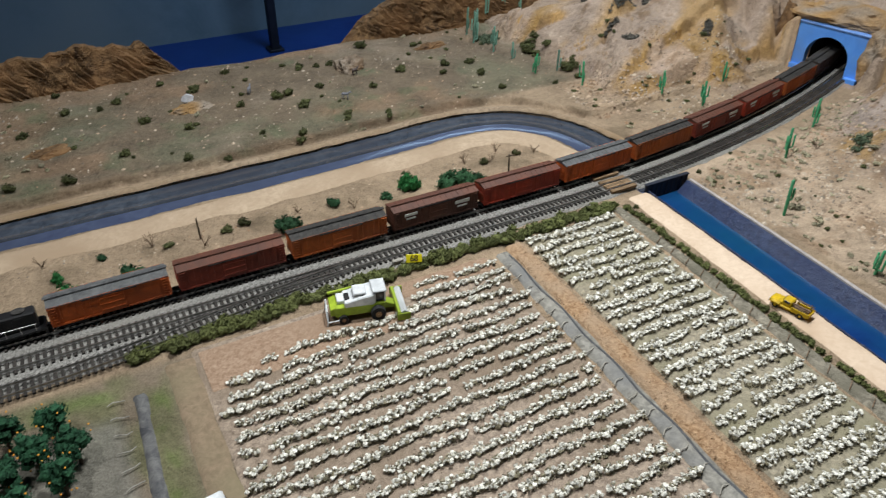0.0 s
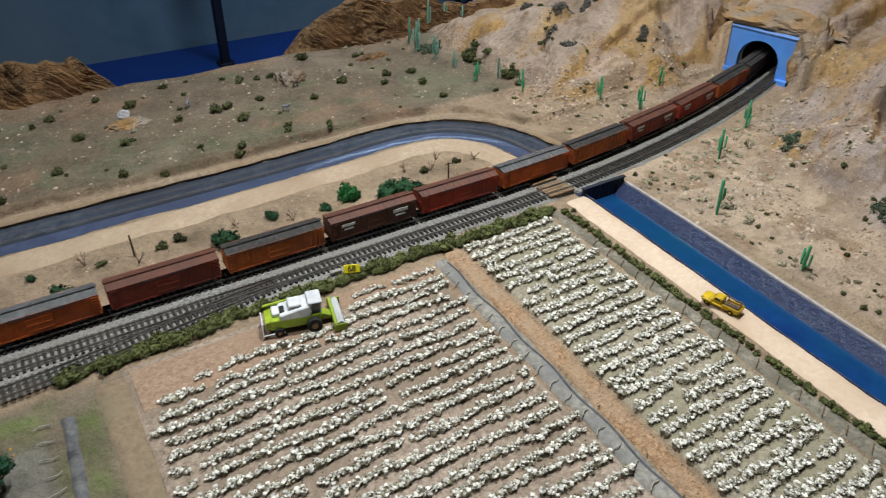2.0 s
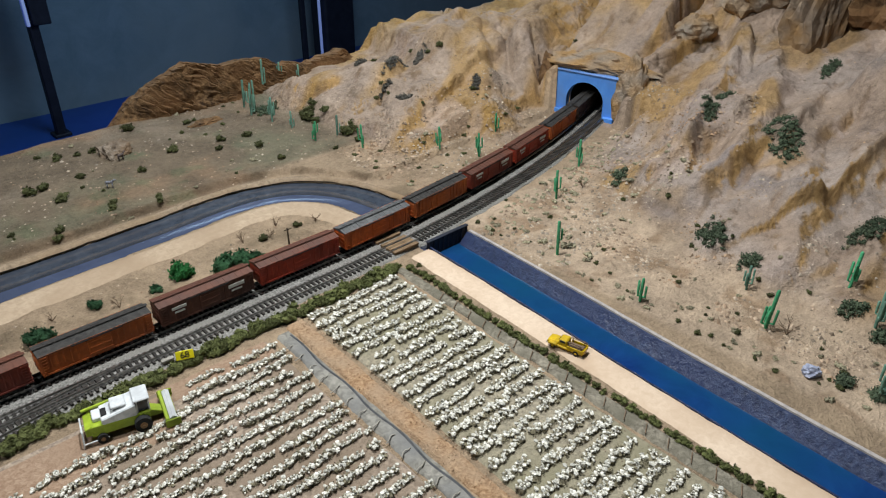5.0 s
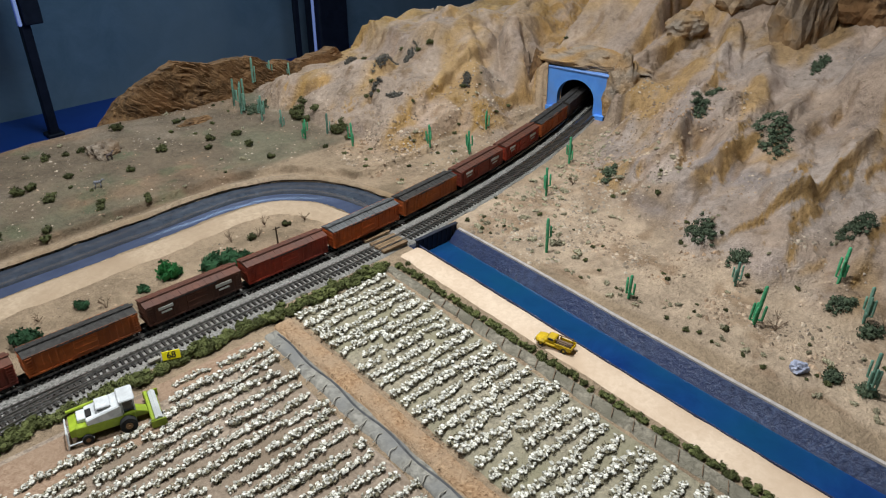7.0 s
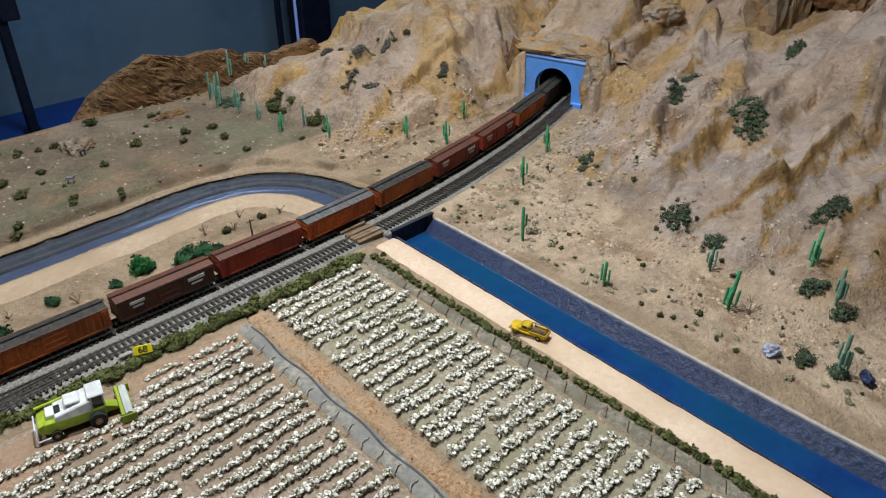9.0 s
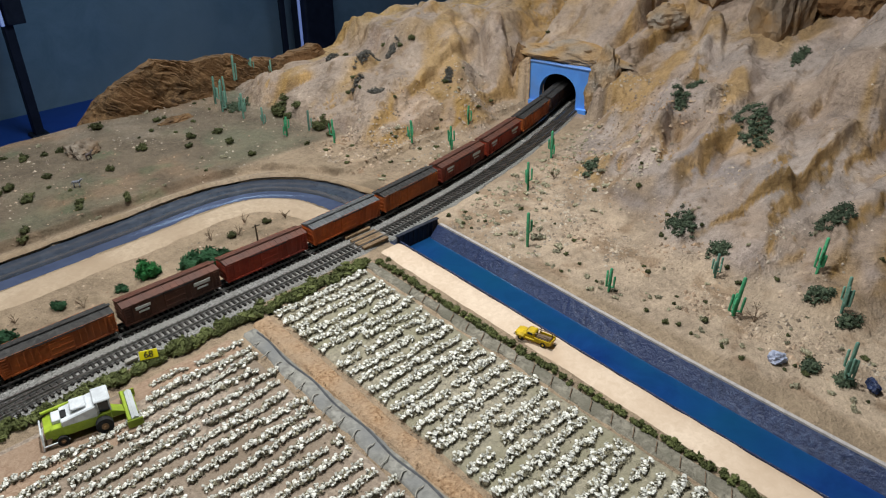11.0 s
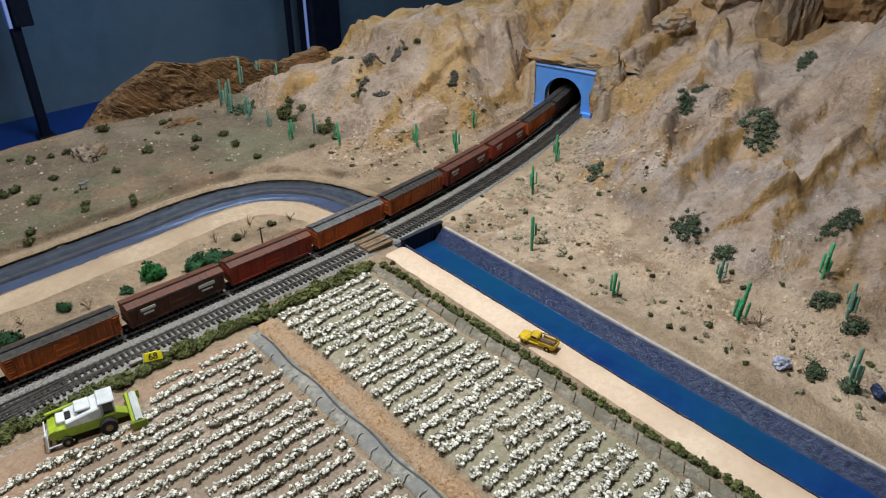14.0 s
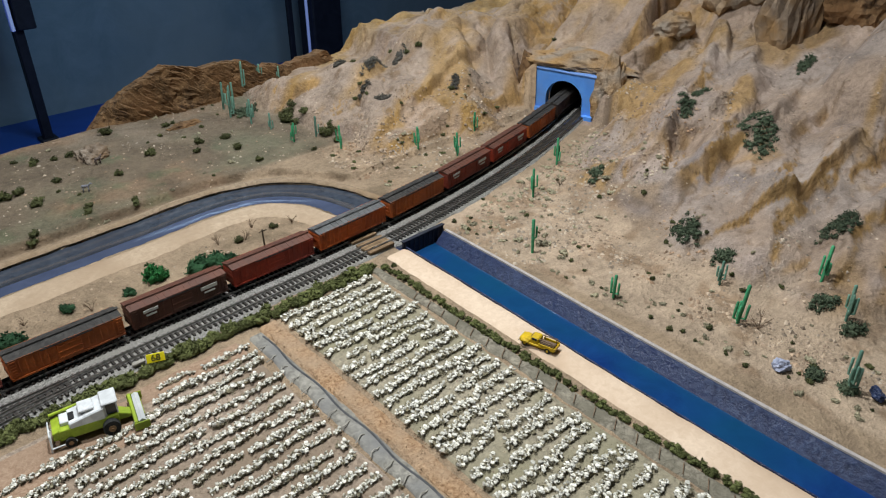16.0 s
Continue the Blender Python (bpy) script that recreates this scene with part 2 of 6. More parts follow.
def land(x, y, river=True):
    """Height of the land, and how much of it is mountain."""
    x, y = np.asarray(x, float), np.asarray(y, float)
    wx, wy = x + 0.02 * fbm(x * 9, y * 9, 3), y + 0.02 * fbm(x * 9, y * 9, 11)
    flat = 0.0025 * fbm(x * 14, y * 14, 5) + 0.004 * ss((y - 1.13) / 0.35) + 0.004 * fbm(x * 5, y * 5, 8) * ss((y - 1.13) / 0.1)
    dist, left_side = near_path(x, y, RIVER)
    flat = flat + 0.011 * ss((dist - 0.066 - 0.006 * fbm(x * 25, y * 25, 47, 3)) / 0.008) * (left_side > 0) * (y > 1.0)
    farm = ss((0.74 - y) / 0.04) * ss((0.9 - x) / 0.05)
    flat = flat * (1 - 0.9 * farm)
    # north mountain
    left, low = wx - 0.935 - 0.06 * ss((1.3 - wy) / 0.3), wy - 1.005 - 0.02 * ss((wx - 1.2) / 0.2)
    d = np.minimum(left, low) - 0.008 * np.exp(-np.abs(left - low) / 0.05)
    north = 0.036 * ss(d / 0.035) + 0.05 * ss(d / 0.19) + 0.15 * ss((d - 0.1) / 0.3) * ss((wx - 1.2) / 0.12) * (1 - 0.92 * ss((wy - 1.25) / 0.17))
    north = north * (1 - 0.62 * ss((wy - 1.28) / 0.15) * (1 - ss((wx - 1.30) / 0.06)))
    north = np.maximum(north, spur(wx, wy, (1.22, 1.06, 0.05), (1.40, 1.30, 0.175), 0.12))
    north = np.maximum(north, spur(wx, wy, (0.99, 1.43, 0.055), (1.14, 1.27, 0.108), 0.10))
    north = np.maximum(north, spur(wx, wy, (1.015, 1.075, 0.045), (1.10, 1.20, 0.095), 0.085))
    north = np.maximum(north, spur(wx, wy, (1.40, 1.08, 0.10), (1.46, 1.16, 0.17), 0.07))
    # hill over the portal
    back, across = portal_axes(wx, wy)
    hill = (0.100 + 0.03 * ss((back - 0.02) / 0.05) + 0.16 * ss((back - 0.04) / 0.34)) * ss((0.145 - np.abs(across)) / 0.07) * (back > -0.03)
    # east mountain
    foot = 1.10 + 0.05 * np.sin(wy * 9)
    east = 0.25 * np.maximum(0, wx - foot) + 0.3 * np.maximum(0, wx - 1.75)
    east = east * (1 - 0.3 * ss((0.30 - wy) / 0.25) * ss((1.6 - wx) / 0.3))
    east = np.maximum(east, spur(wx, wy, (1.14, 0.565, 0.022), (1.46, 0.65, 0.11), 0.07))
    east = np.maximum(east, spur(wx, wy, (1.10, 0.40, 0.018), (1.42, 0.47, 0.095), 0.10))
    east = np.maximum(east, spur(wx, wy, (1.16, 0.345, 0.034), (1.56, 0.385, 0.115), 0.16))
    east = np.maximum(east, spur(wx, wy, (1.62, 0.37, 0.21), (2.1, 0.40, 0.36), 0.16))
    east = np.maximum(east, spur(wx, wy, (1.50, 0.60, 0.10), (1.75, 0.74, 0.20), 0.09))
    east = np.maximum(east, spur(wx, wy, (1.10, 0.19, 0.02), (1.5, 0.2, 0.12), 0.10))
    east = np.where(wx > 1.6, np.minimum(east, 0.155 + 0.12 * (wx - 1.6) + 1.1 * np.maximum(0, np.abs(wy - 0.625) - 0.045)), east)
    verge = np.where(x < 1.43, ss((line_b(x) - 0.05 - y) / 0.13), np.where(y < 0.9, 1.0, 0.0))
    east = east * verge
    mountain = np.maximum(np.maximum(north, hill), east)
    rough = np.clip(mountain / 0.05, 0, 1)
    warp = 0.10 * fbm(x * 3.2, y * 3.2, 83, 3) + 0.02 * fbm(x * 14, y * 14, 87, 3)
    is_north = ss((y - 0.93) / 0.05)
    run = np.where(y > 0.95, (0.94 * y - 0.33 * x + warp) / 0.19, (0.966 * y - 0.257 * x + warp) / 0.125)
    step = run - np.floor(run)
    rib = ss(step / 0.24) * (1 - ss((step - 0.24) / 0.76))
    along, over = 0.966 * x + 0.257 * y, -0.257 * x + 0.966 * y
    swell = soft_ridge(along * 4.2 + 2 * warp, over * 10 + 4 * warp, 21)
    knobs = soft_ridge(x * 15 + 6 * warp, y * 17, 31)
    crag_e = 0.020 * (rib - 0.4) * ss(fbm(x * 4, y * 4, 85) * 3 + 0.6) + 0.030 * (swell - 0.6) + 0.009 * (knobs - 0.6)
    crag_n = 0.016 * (rib - 0.4) * ss(fbm(x * 4, y * 4, 85) * 3 + 0.3) + 0.034 * (soft_ridge(x * 7.5, y * 8.5, 25) - 0.6) + 0.010 * (knobs - 0.6)
    crag = crag_e * (1 - is_north) + crag_n * is_north + 0.0095 * fbm(x * 34, y * 34, 37, 4) * ss(fbm(x * 6, y * 6, 39) * 2.2 + 0.55)
    gate = ss(fbm(x * 7, y * 7, 65) * 3 + 0.2)
    crack = ss(1 - np.abs(fbm(along * 5 + 0.3 * fbm(x * 20, y * 20, 63), over * 12, 61, 3)) / 0.03) + 0.6 * ss(1 - np.abs(fbm(x * 19, y * 19, 67, 3)) / 0.04)
    bulk = mountain + crag * rough
    shelf = bulk / 0.03 + 0.9 * fbm(x * 8, y * 8, 77, 3)
    frac = shelf - np.floor(shelf)
    ledge = 0.03 * (ss((frac - 0.55) / 0.35) - frac) * ss(fbm(x * 5, y * 5, 79) * 2.5)
    mountain = np.maximum(0, bulk + np.where(y < 0.95, 0.38, 0.15) * ledge * rough - 0.012 * crack * gate * rough)
    cliffs = bluff(x, y, (0.94, 1.06, 1.20), (0.676, 0.672, 0.625), 0.020, 0.020, 0.05)
    cliffs = cliffs + bluff(x, y, (1.13, 1.21, 1.33, 1.52), (0.632, 0.615, 0.586, 0.575), 0.052, 0.030, 0.09)
    cliffs = cliffs + bluff(x, y, (1.15, 1.24, 1.43), (0.520, 0.506, 0.488), 0.044, 0.026, 0.075)
    cliffs = cliffs + bluff(x, y, (1.02, 1.20, 1.30, 1.52), (0.425, 0.362, 0.330, 0.322), 0.032, 0.012, 0.11)
    cliffs = cliffs + bluff(x, y, (1.34, 1.46, 1.68), (0.455, 0.470, 0.505), 0.030, 0.025, 0.06)
    cliffs = cliffs + bluff(x, y, (1.00, 1.12, 1.30), (0.305, 0.270, 0.235), 0.018, 0.022, 0.07)
    cliffs = cliffs + scarp(x, y, (1.484, 1.588, 1.747), (0.855, 0.817, 0.803), 0.036)
    cliffs = cliffs + scarp(x, y, (1.111, 1.238, 1.440), (1.100, 1.135, 1.184), 0.030)
    cliffs = cliffs + scarp(x, y, (0.986, 1.032, 1.097), (1.058, 1.074, 1.103), 0.014, 0.05)
    cliffs = cliffs + scarp(x, y, (0.970, 1.041), (1.416, 1.461), 0.014, 0.05)
    mountain = mountain + np.maximum(0, cliffs) * rough
    z = np.where(mountain > 0.0005, np.maximum(flat, flat * 0.3 + mountain), flat)
    # level track bed
    lane = (line_a(x) + line_b(x)) / 2
    bed = ss((0.092 - np.abs(y - lane)) / 0.03) * (x < 1.47)
    z = z * (1 - bed)
    # cutting before the tunnel's mouth
    back0, across0 = portal_axes(x, y)
    cut = (np.abs(across0) < 0.072) & (back0 < 0.012) & (back0 > -0.2)
    z = np.where(cut, np.minimum(z, 0.0), z)
    z = np.where((np.abs(across0) < 0.085) & (back0 >= 0.012) & (back0 < 0.25), np.maximum(z, 0.0995), z)
    z = np.where((np.abs(across0) < 0.08) & (back0 >= 0.012) & (back0 < 0.032), 0.0995, z)
    if river:
        lip = HALF_RIVER + 0.003 * fbm(x * 20, y * 20, 41) * (y > 0.86)
        carve = ss((lip + 0.004 - dist) / 0.009)
        z = z * (1 - carve) - 0.03 * carve
    return z, np.clip(mountain / 0.02, 0, 1)


def ground(x, y):
    return float(land(np.array([x]), np.array([y]))[0][0])


# ---- helpers for things ----


def finish(bm, name, mats, parent=None, label="", smooth=False):
    bmesh.ops.recalc_face_normals(bm, faces=bm.faces[:])
    me = bpy.data.meshes.new(name)
    bm.to_mesh(me)
    bm.free()
    for m in mats if isinstance(mats, (list, tuple)) else [mats]:
        me.materials.append(m)
    if smooth:
        me.polygons.foreach_set("use_smooth", [True] * len(me.polygons))
    ob = new(name, me)
    if parent is not None:
        ob.parent = parent
    if label:
        ob["label"] = label
    return ob


def part(name, bm, mat, parent, label="", smooth=False):
    return finish(bm, name, mat, parent, label, smooth)


def root(name, label, category, group="", m=None):
    ob = new(name)
    ob.empty_display_size = 0.01
    tagged(ob, label, category, group)
    if m is not None:
        ob.matrix_basis = m
    return ob


def raw(name, verts, faces, mats, parent=None, smooth=False):
    me = bpy.data.meshes.new(name)
    me.from_pydata(verts, [], faces)
    for m in mats if isinstance(mats, (list, tuple)) else [mats]:
        me.materials.append(m)
    if smooth:
        me.polygons.foreach_set("use_smooth", [True] * len(me.polygons))
    ob = new(name, me)
    if parent is not None:
        ob.parent = parent
    return ob


def box(bm, c, s, bevel=0.0, m=None, index=0):
    """A block with middle c and sizes s, its edges rounded by bevel."""
    made = bmesh.ops.create_cube(bm, size=1, matrix=(m or Matrix()) @ Matrix.Translation(c) @ Matrix.Diagonal((*s, 1)))
    vs = made["verts"]
    fs = list({f for v in vs for f in v.link_faces})
    for f in fs:
        f.material_index = index
    if bevel:
        es = list({e for v in vs for e in v.link_edges})
        out = bmesh.ops.bevel(bm, geom=es, offset=bevel, segments=1, affect="EDGES", profile=0.5)
        for f in out["faces"]:
            f.material_index = index
    return vs


def rod(bm, a, b, r, r2=None, seg=8, index=0, ends=True):
    a, b = Vector(a), Vector(b)
    m = Matrix.Translation((a + b) / 2) @ (b - a).to_track_quat("Z", "Y").to_matrix().to_4x4()
    made = bmesh.ops.create_cone(bm, cap_ends=ends, segments=seg, radius1=r, radius2=r if r2 is None else r2, depth=(b - a).length, matrix=m)
    for f in {f for v in made["verts"] for f in v.link_faces}:
        f.material_index = index
    return made["verts"]


def lump(bm, c, r, rng, sub=1, jag=0.3, squash=1.0, index=0):
    """A ragged clump."""
    made = bmesh.ops.create_icosphere(bm, subdivisions=sub, radius=1)
    for v in made["verts"]:
        k = r * (1 + rng.uniform(-jag, jag))
        v.co = Vector((v.co.x * k + c[0], v.co.y * k + c[1], v.co.z * k * squash + c[2]))
    if index:
        for f in {f for v in made["verts"] for f in v.link_faces}:
            f.material_index = index
    return made["verts"]


def strip(name, rows, lift, mat, label, category="", jitter=0.003, follow=True, seed=0):
    """A laid surface: rows of (x, y) pairs from one edge to the other, draped over the land."""
    cols = len(rows[0])
    xs = np.array([[p[0] for p in r] for r in rows])
    ys = np.array([[p[1] for p in r] for r in rows])
    if jitter:
        xs[:, 0] += jitter * fbm(xs[:, 0] * 40, ys[:, 0] * 40, 51 + seed)
        xs[:, -1] += jitter * fbm(xs[:, -1] * 40, ys[:, -1] * 40, 61 + seed)
        ys[:, 0] += jitter * fbm(xs[:, 0] * 40, ys[:, 0] * 40, 71 + seed)
        ys[:, -1] += jitter * fbm(xs[:, -1] * 40, ys[:, -1] * 40, 81 + seed)
    zs = (land(xs, ys, False)[0] if follow else 0 * xs) + lift
    zs[:, 0] -= lift + 0.003
    zs[:, -1] -= lift + 0.003
    verts = np.stack([xs, ys, zs], -1).reshape(-1, 3).tolist()
    faces = [(i * cols + j, i * cols + j + 1, (i + 1) * cols + j + 1, (i + 1) * cols + j) for i in range(len(rows) - 1) for j in range(cols - 1)]
    ob = raw(name, verts, faces, mat, smooth=True)
    return tagged(ob, label, category or name.replace("_", " "), kind="structure")


def across(a, b, n):
    return [(a[0] + (b[0] - a[0]) * k / n, a[1] + (b[1] - a[1]) * k / n) for k in range(n + 1)]


# ---- ground sheet ----
GX, GY, STEP = (-0.62, 2.35), (-0.08, 1.605), 0.0034
nx, ny = int((GX[1] - GX[0]) / STEP), int((GY[1] - GY[0]) / STEP)
gx, gy = np.meshgrid(np.linspace(*GX, nx), np.linspace(*GY, ny))
edge_in = 0.010 * fbm(gx * 12, gx * 0, 91) - 0.048 * (1 - ss((gx - 0.93) / 0.12))
gy = gy + edge_in * ss((gy - 1.35) / 0.25)
gz, rock = land(gx, gy)
gz = np.where(gy > 1.59, np.minimum(gz, 0.1), gz)
me = bpy.data.meshes.new("ground")
quad = (np.arange(ny - 1)[:, None] * nx + np.arange(nx - 1)[None, :]).ravel()
quads = np.stack([quad, quad + 1, quad + nx + 1, quad + nx], 1)
bk, ac = portal_axes(gx.ravel(), gy.ravel())
qb, qa = bk[quads].mean(1), ac[quads].mean(1)
zq = gz.ravel()[quads]
mouth = (np.abs(qa) < 0.045) & (qb > -0.01) & (qb < 0.03) & (zq.max(1) - zq.min(1) > 0.03)
quads = quads[~mouth]
me.vertices.add(nx * ny)
me.vertices.foreach_set("co", np.stack([gx, gy, gz], -1).ravel())
me.loops.add(len(quads) * 4)
me.loops.foreach_set("vertex_index", quads.ravel().astype(np.int32))
me.polygons.add(len(quads))
me.polygons.foreach_set("loop_start", np.arange(len(quads), dtype=np.int32) * 4)
me.polygons.foreach_set("use_smooth", np.ones(len(quads), bool))
me.update(calc_edges=True)
# pigments: sand, pink plaster, ochre wash, grey wash, moss tint; plus shade painted in the cracks
slope = np.hypot(*np.gradient(gz, STEP))
pig = np.empty((ny, nx, 4))
pig[..., :3], pig[..., 3] = SAND, 1


def wash(colour, amount):
    a = np.clip(amount, 0, 1)[..., None]
    pig[..., :3] = pig[..., :3] * (1 - a) + np.array(colour) * a


wash((0.385, 0.285, 0.222), rock * 0.85)
wash((0.385, 0.308, 0.262), rock * ss(fbm(gx * 6, gy * 6, 101) * 2 + 0.5))
wash((0.37, 0.225, 0.09), rock * ss(fbm(gx * 7, gy * 7, 111) * 2.8 - 0.3) * 0.75)
wash((0.24, 0.205, 0.205), rock * ss(fbm(gx * 8, gy * 8, 121) * 2.8 - 0.6) * np.where(gy > 0.95, 0.3, 0.6))
wash((0.40, 0.29, 0.205), rock * (gy > 0.95) * 0.55)
wash((0.40, 0.25, 0.10), rock * (gy > 0.95) * ss((gx - 1.0) / 0.1) * ss(fbm(gx * 4, gy * 4, 117) * 2.6 + ss((gx - 1.1) / 0.25) - 0.5) * 0.75)
wash((0.45, 0.265, 0.095), rock * ss((np.gradient(gz, STEP)[0] - 0.35) / 0.6) * ss(fbm(gx * 6, gy * 6, 113) * 2.5 + 0.75) * 0.85)
gu, gv = 0.966 * gx + 0.257 * gy, -0.257 * gx + 0.966 * gy
# shade put into the colour along the cracks that land() carves
crack_shade = ss(1 - np.abs(fbm(gu * 5 + 0.3 * fbm(gx * 20, gy * 20, 63), gv * 12, 61, 3)) / 0.03)
wash((0.12, 0.08, 0.05), rock * crack_shade * ss(fbm(gx * 10, gy * 10, 161) * 3 + 0.3) * 0.75)
wash((0.20, 0.13, 0.08), rock * ss(fbm(gx * 45, gy * 45, 171) * 3 - 0.9) * 0.6)
wash((0.41, 0.245, 0.085), rock * ss(fbm(gu * 5, gv * 13, 163) * 3.2 - 0.45) * 0.7)
wash((0.45, 0.345, 0.29), rock * ss(fbm(gu * 9, gv * 17, 165) * 3 - 0.5) * 0.6)
wash((0.23, 0.145, 0.085), rock * ss(fbm(gu * 16, gv * 34, 167) * 3 - 0.9) * 0.65)
north_flat = ss((gy - 1.13) / 0.03) * (1 - rock)
wash((0.165, 0.128, 0.09), north_flat * 0.85)
wash((0.165, 0.168, 0.108), north_flat * ss(fbm(gx * 5, gy * 5, 131) * 2.2 + 0.1) * 0.6)
wash((0.26, 0.205, 0.15), north_flat * ss(fbm(gx * 9, gy * 12, 181) * 2.6 - 0.5) * 0.7)
wash((0.17, 0.12, 0.08), north_flat * ss((1.19 - gy) / 0.05) * ss(fbm(gx * 22, gy * 60, 141) * 2 + 0.5) * 0.6)
bank_dist, bank_side = near_path(gx, gy, RIVER)
wash((0.13, 0.088, 0.055), np.exp(-((bank_dist - 0.069 - 0.004 * fbm(gx * 25, gy * 25, 48)) / 0.007) ** 2) * (bank_side > 0) * (gy > 1.0) * ss(fbm(gx * 16, gy * 16, 49) * 2 + 0.8) * 0.8)
wash((0.27, 0.175, 0.11), north_flat * ss(fbm(gx * 7, gy * 9, 183) * 2.6 - 0.2) * 0.65)
wash((0.13, 0.15, 0.085), north_flat * ss(fbm(gx * 16, gy * 16, 185) * 2.6 - 0.6) * 0.6)
mid_strip = ss((gy - 0.83) / 0.02) * ss((0.96 - gy) / 0.03) * (1 - rock)
wash((0.225, 0.165, 0.108), mid_strip * ss(fbm(gx * 14, gy * 14, 191) * 2.2 + 0.2) * 0.9)
canal_side = ss((gx - 0.86) / 0.02) * ss((0.8 - gy) / 0.05) * (1 - rock)
wash((0.50, 0.375, 0.27), canal_side * 0.85)
wash((0.30, 0.20, 0.125), canal_side * ss(fbm(gx * 24, gy * 24, 195) * 2.4 - 0.2) * 0.8)
south_west = ss((0.70 - gy) / 0.02) * ss((0.07 - gx) / 0.02)
wash((0.23, 0.18, 0.13), south_west)
wash((0.17, 0.165, 0.085), south_west * ss(fbm(gx * 18, gy * 8, 151) * 2.4 - 0.1) * ss((0.03 - gx) / 0.03) * 0.8)
wash((0.235, 0.22, 0.185), south_west * ss((-0.03 - gx) / 0.02) * ss((0.64 - gy) / 0.03) * 0.85)
wash((0.15, 0.19, 0.062), south_west * np.exp(-((gx - 0.0 - 0.02 * fbm(gy * 14, gx, 155)) / 0.010) ** 2) * ss((0.66 - gy) / 0.03) * ss(fbm(gx * 40, gy * 22, 157) * 2 + 0.7) * 0.85)
wash((0.16, 0.20, 0.07), south_west * np.exp(-((gy - 0.662 - 0.015 * fbm(gx * 14, gy, 156)) / 0.011) ** 2) * ss((-0.025 - gx) / 0.03) * ss(fbm(gx * 26, gy * 40, 158) * 2 + 0.6) * 0.85)
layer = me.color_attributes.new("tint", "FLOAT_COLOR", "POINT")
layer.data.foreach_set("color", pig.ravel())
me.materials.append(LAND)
tagged(new("ground", me), "painted plaster desert land with sandy flats and craggy tan hills", "ground", kind="structure")

# ---- table, room ----
FASCIA = material("fascia_board", (0.05, 0.045, 0.04), (0.09, 0.08, 0.07), 40, 0.6)
table = root("layout_table", "dark boarded table carrying the model landscape", "table")
for name, c, size in (("deck", (0.865, 0.76, -0.10), (2.94, 1.66, 0.08)), ("skirt_board", (0.865, -0.06, -0.60), (2.94, 0.02, 0.92)), ("skirt_board", (0.865, 1.58, -0.60), (2.94, 0.02, 0.92)),
                      ("skirt_board", (-0.595, 0.76, -0.60), (0.02, 1.62, 0.92)), ("skirt_board", (2.325, 0.76, -0.60), (0.02, 1.62, 0.92)), ("plinth", (0.865, 0.76, -1.08), (2.86, 1.58, 0.04))):
    bm = bmesh.new()
    box(bm, c, size, 0.004)
    part(name, bm, FASCIA, table)
FLOOR = material("blue_floor", (0.012, 0.05, 0.26), (0.018, 0.072, 0.33), 5, 0.45, third=(0.014, 0.06, 0.24), big=1.2, bump=0.05)
WALL = material("grey_blue_wall", (0.115, 0.17, 0.205), (0.16, 0.22, 0.26), 4, 0.85, third=(0.20, 0.24, 0.25), big=0.7, bump=0.05)
DARK = material("ceiling_black", (0.02, 0.02, 0.025), (0.03, 0.03, 0.035), 5, 0.9, bump=0.0)


def slab(name, c, s, mat, label):
    bm = bmesh.new()
    box(bm, c, s)
    return tagged(finish(bm, name, mat), label, name.split("_")[0], kind="structure")


slab("floor", (1.5, 1.9, -1.15), (9.4, 7.2, 0.1), FLOOR, "deep blue painted room floor")
slab("wall_north", (1.5, 5.2, 0.45), (9.0, 0.1, 3.1), WALL, "grey-blue plain room wall")
slab("wall_south", (1.5, -1.55, 0.45), (9.0, 0.1, 3.1), WALL, "grey-blue plain room wall")
slab("wall_east", (6.05, 1.8, 0.45), (0.1, 6.6, 3.1), DARK, "dark room wall")
slab("wall_west", (-3.05, 1.8, 0.45), (0.1, 6.6, 3.1), WALL, "grey-blue plain room wall")
slab("ceiling", (1.5, 1.8, 2.05), (9.2, 7.0, 0.1), DARK, "black room ceiling")
POST = material("post_dark", (0.006, 0.007, 0.012), (0.014, 0.016, 0.025), 12, 0.5, bump=0.05)


def post(x, y, w, name="barrier_post", label="slim dark metal post standing on the floor"):
    r = root(name, label, "post", m=pose(x, y, -1.1))
    bm = bmesh.new()
    box(bm, (0, 0, 1.53), (w, w, 3.06), 0.005)
    part("shaft", bm, POST, r)
    bm = bmesh.new()
    box(bm, (0, 0, 0.01), (w * 1.8, w * 1.8, 0.02), 0.004)
    part("foot_plate", bm, POST, r)
    return r


post(1.30, 4.7, 0.055)
post(3.115, 4.7, 0.038)

bm = bmesh.new()
col = root("dark_column", "broad black column with a blue-lit edge", "column", m=pose(3.42, 4.75, -1.1))
box(bm, (0, 0, 1.53), (0.26, 0.2, 3.06), 0.01)
part("shaft", bm, POST, col)
GLOW = bpy.data.materials.new("blue_light_tube")
GLOW.use_nodes = True
GLOW.node_tree.nodes["Principled BSDF"].inputs["Emission Color"].default_value = (0.02, 0.09, 0.9, 1)
GLOW.node_tree.nodes["Principled BSDF"].inputs["Emission Strength"].default_value = 0.16
bm = bmesh.new()
box(bm, (-0.155, -0.05, 1.53), (0.02, 0.02, 3.0), 0.005)
part("light_tube", bm, GLOW, col, "glowing blue light tube")
sign_box = root("post_box", "dark box with a blue light tube on a post", "control box", m=pose(1.30, 4.65, 0))
bm = bmesh.new()
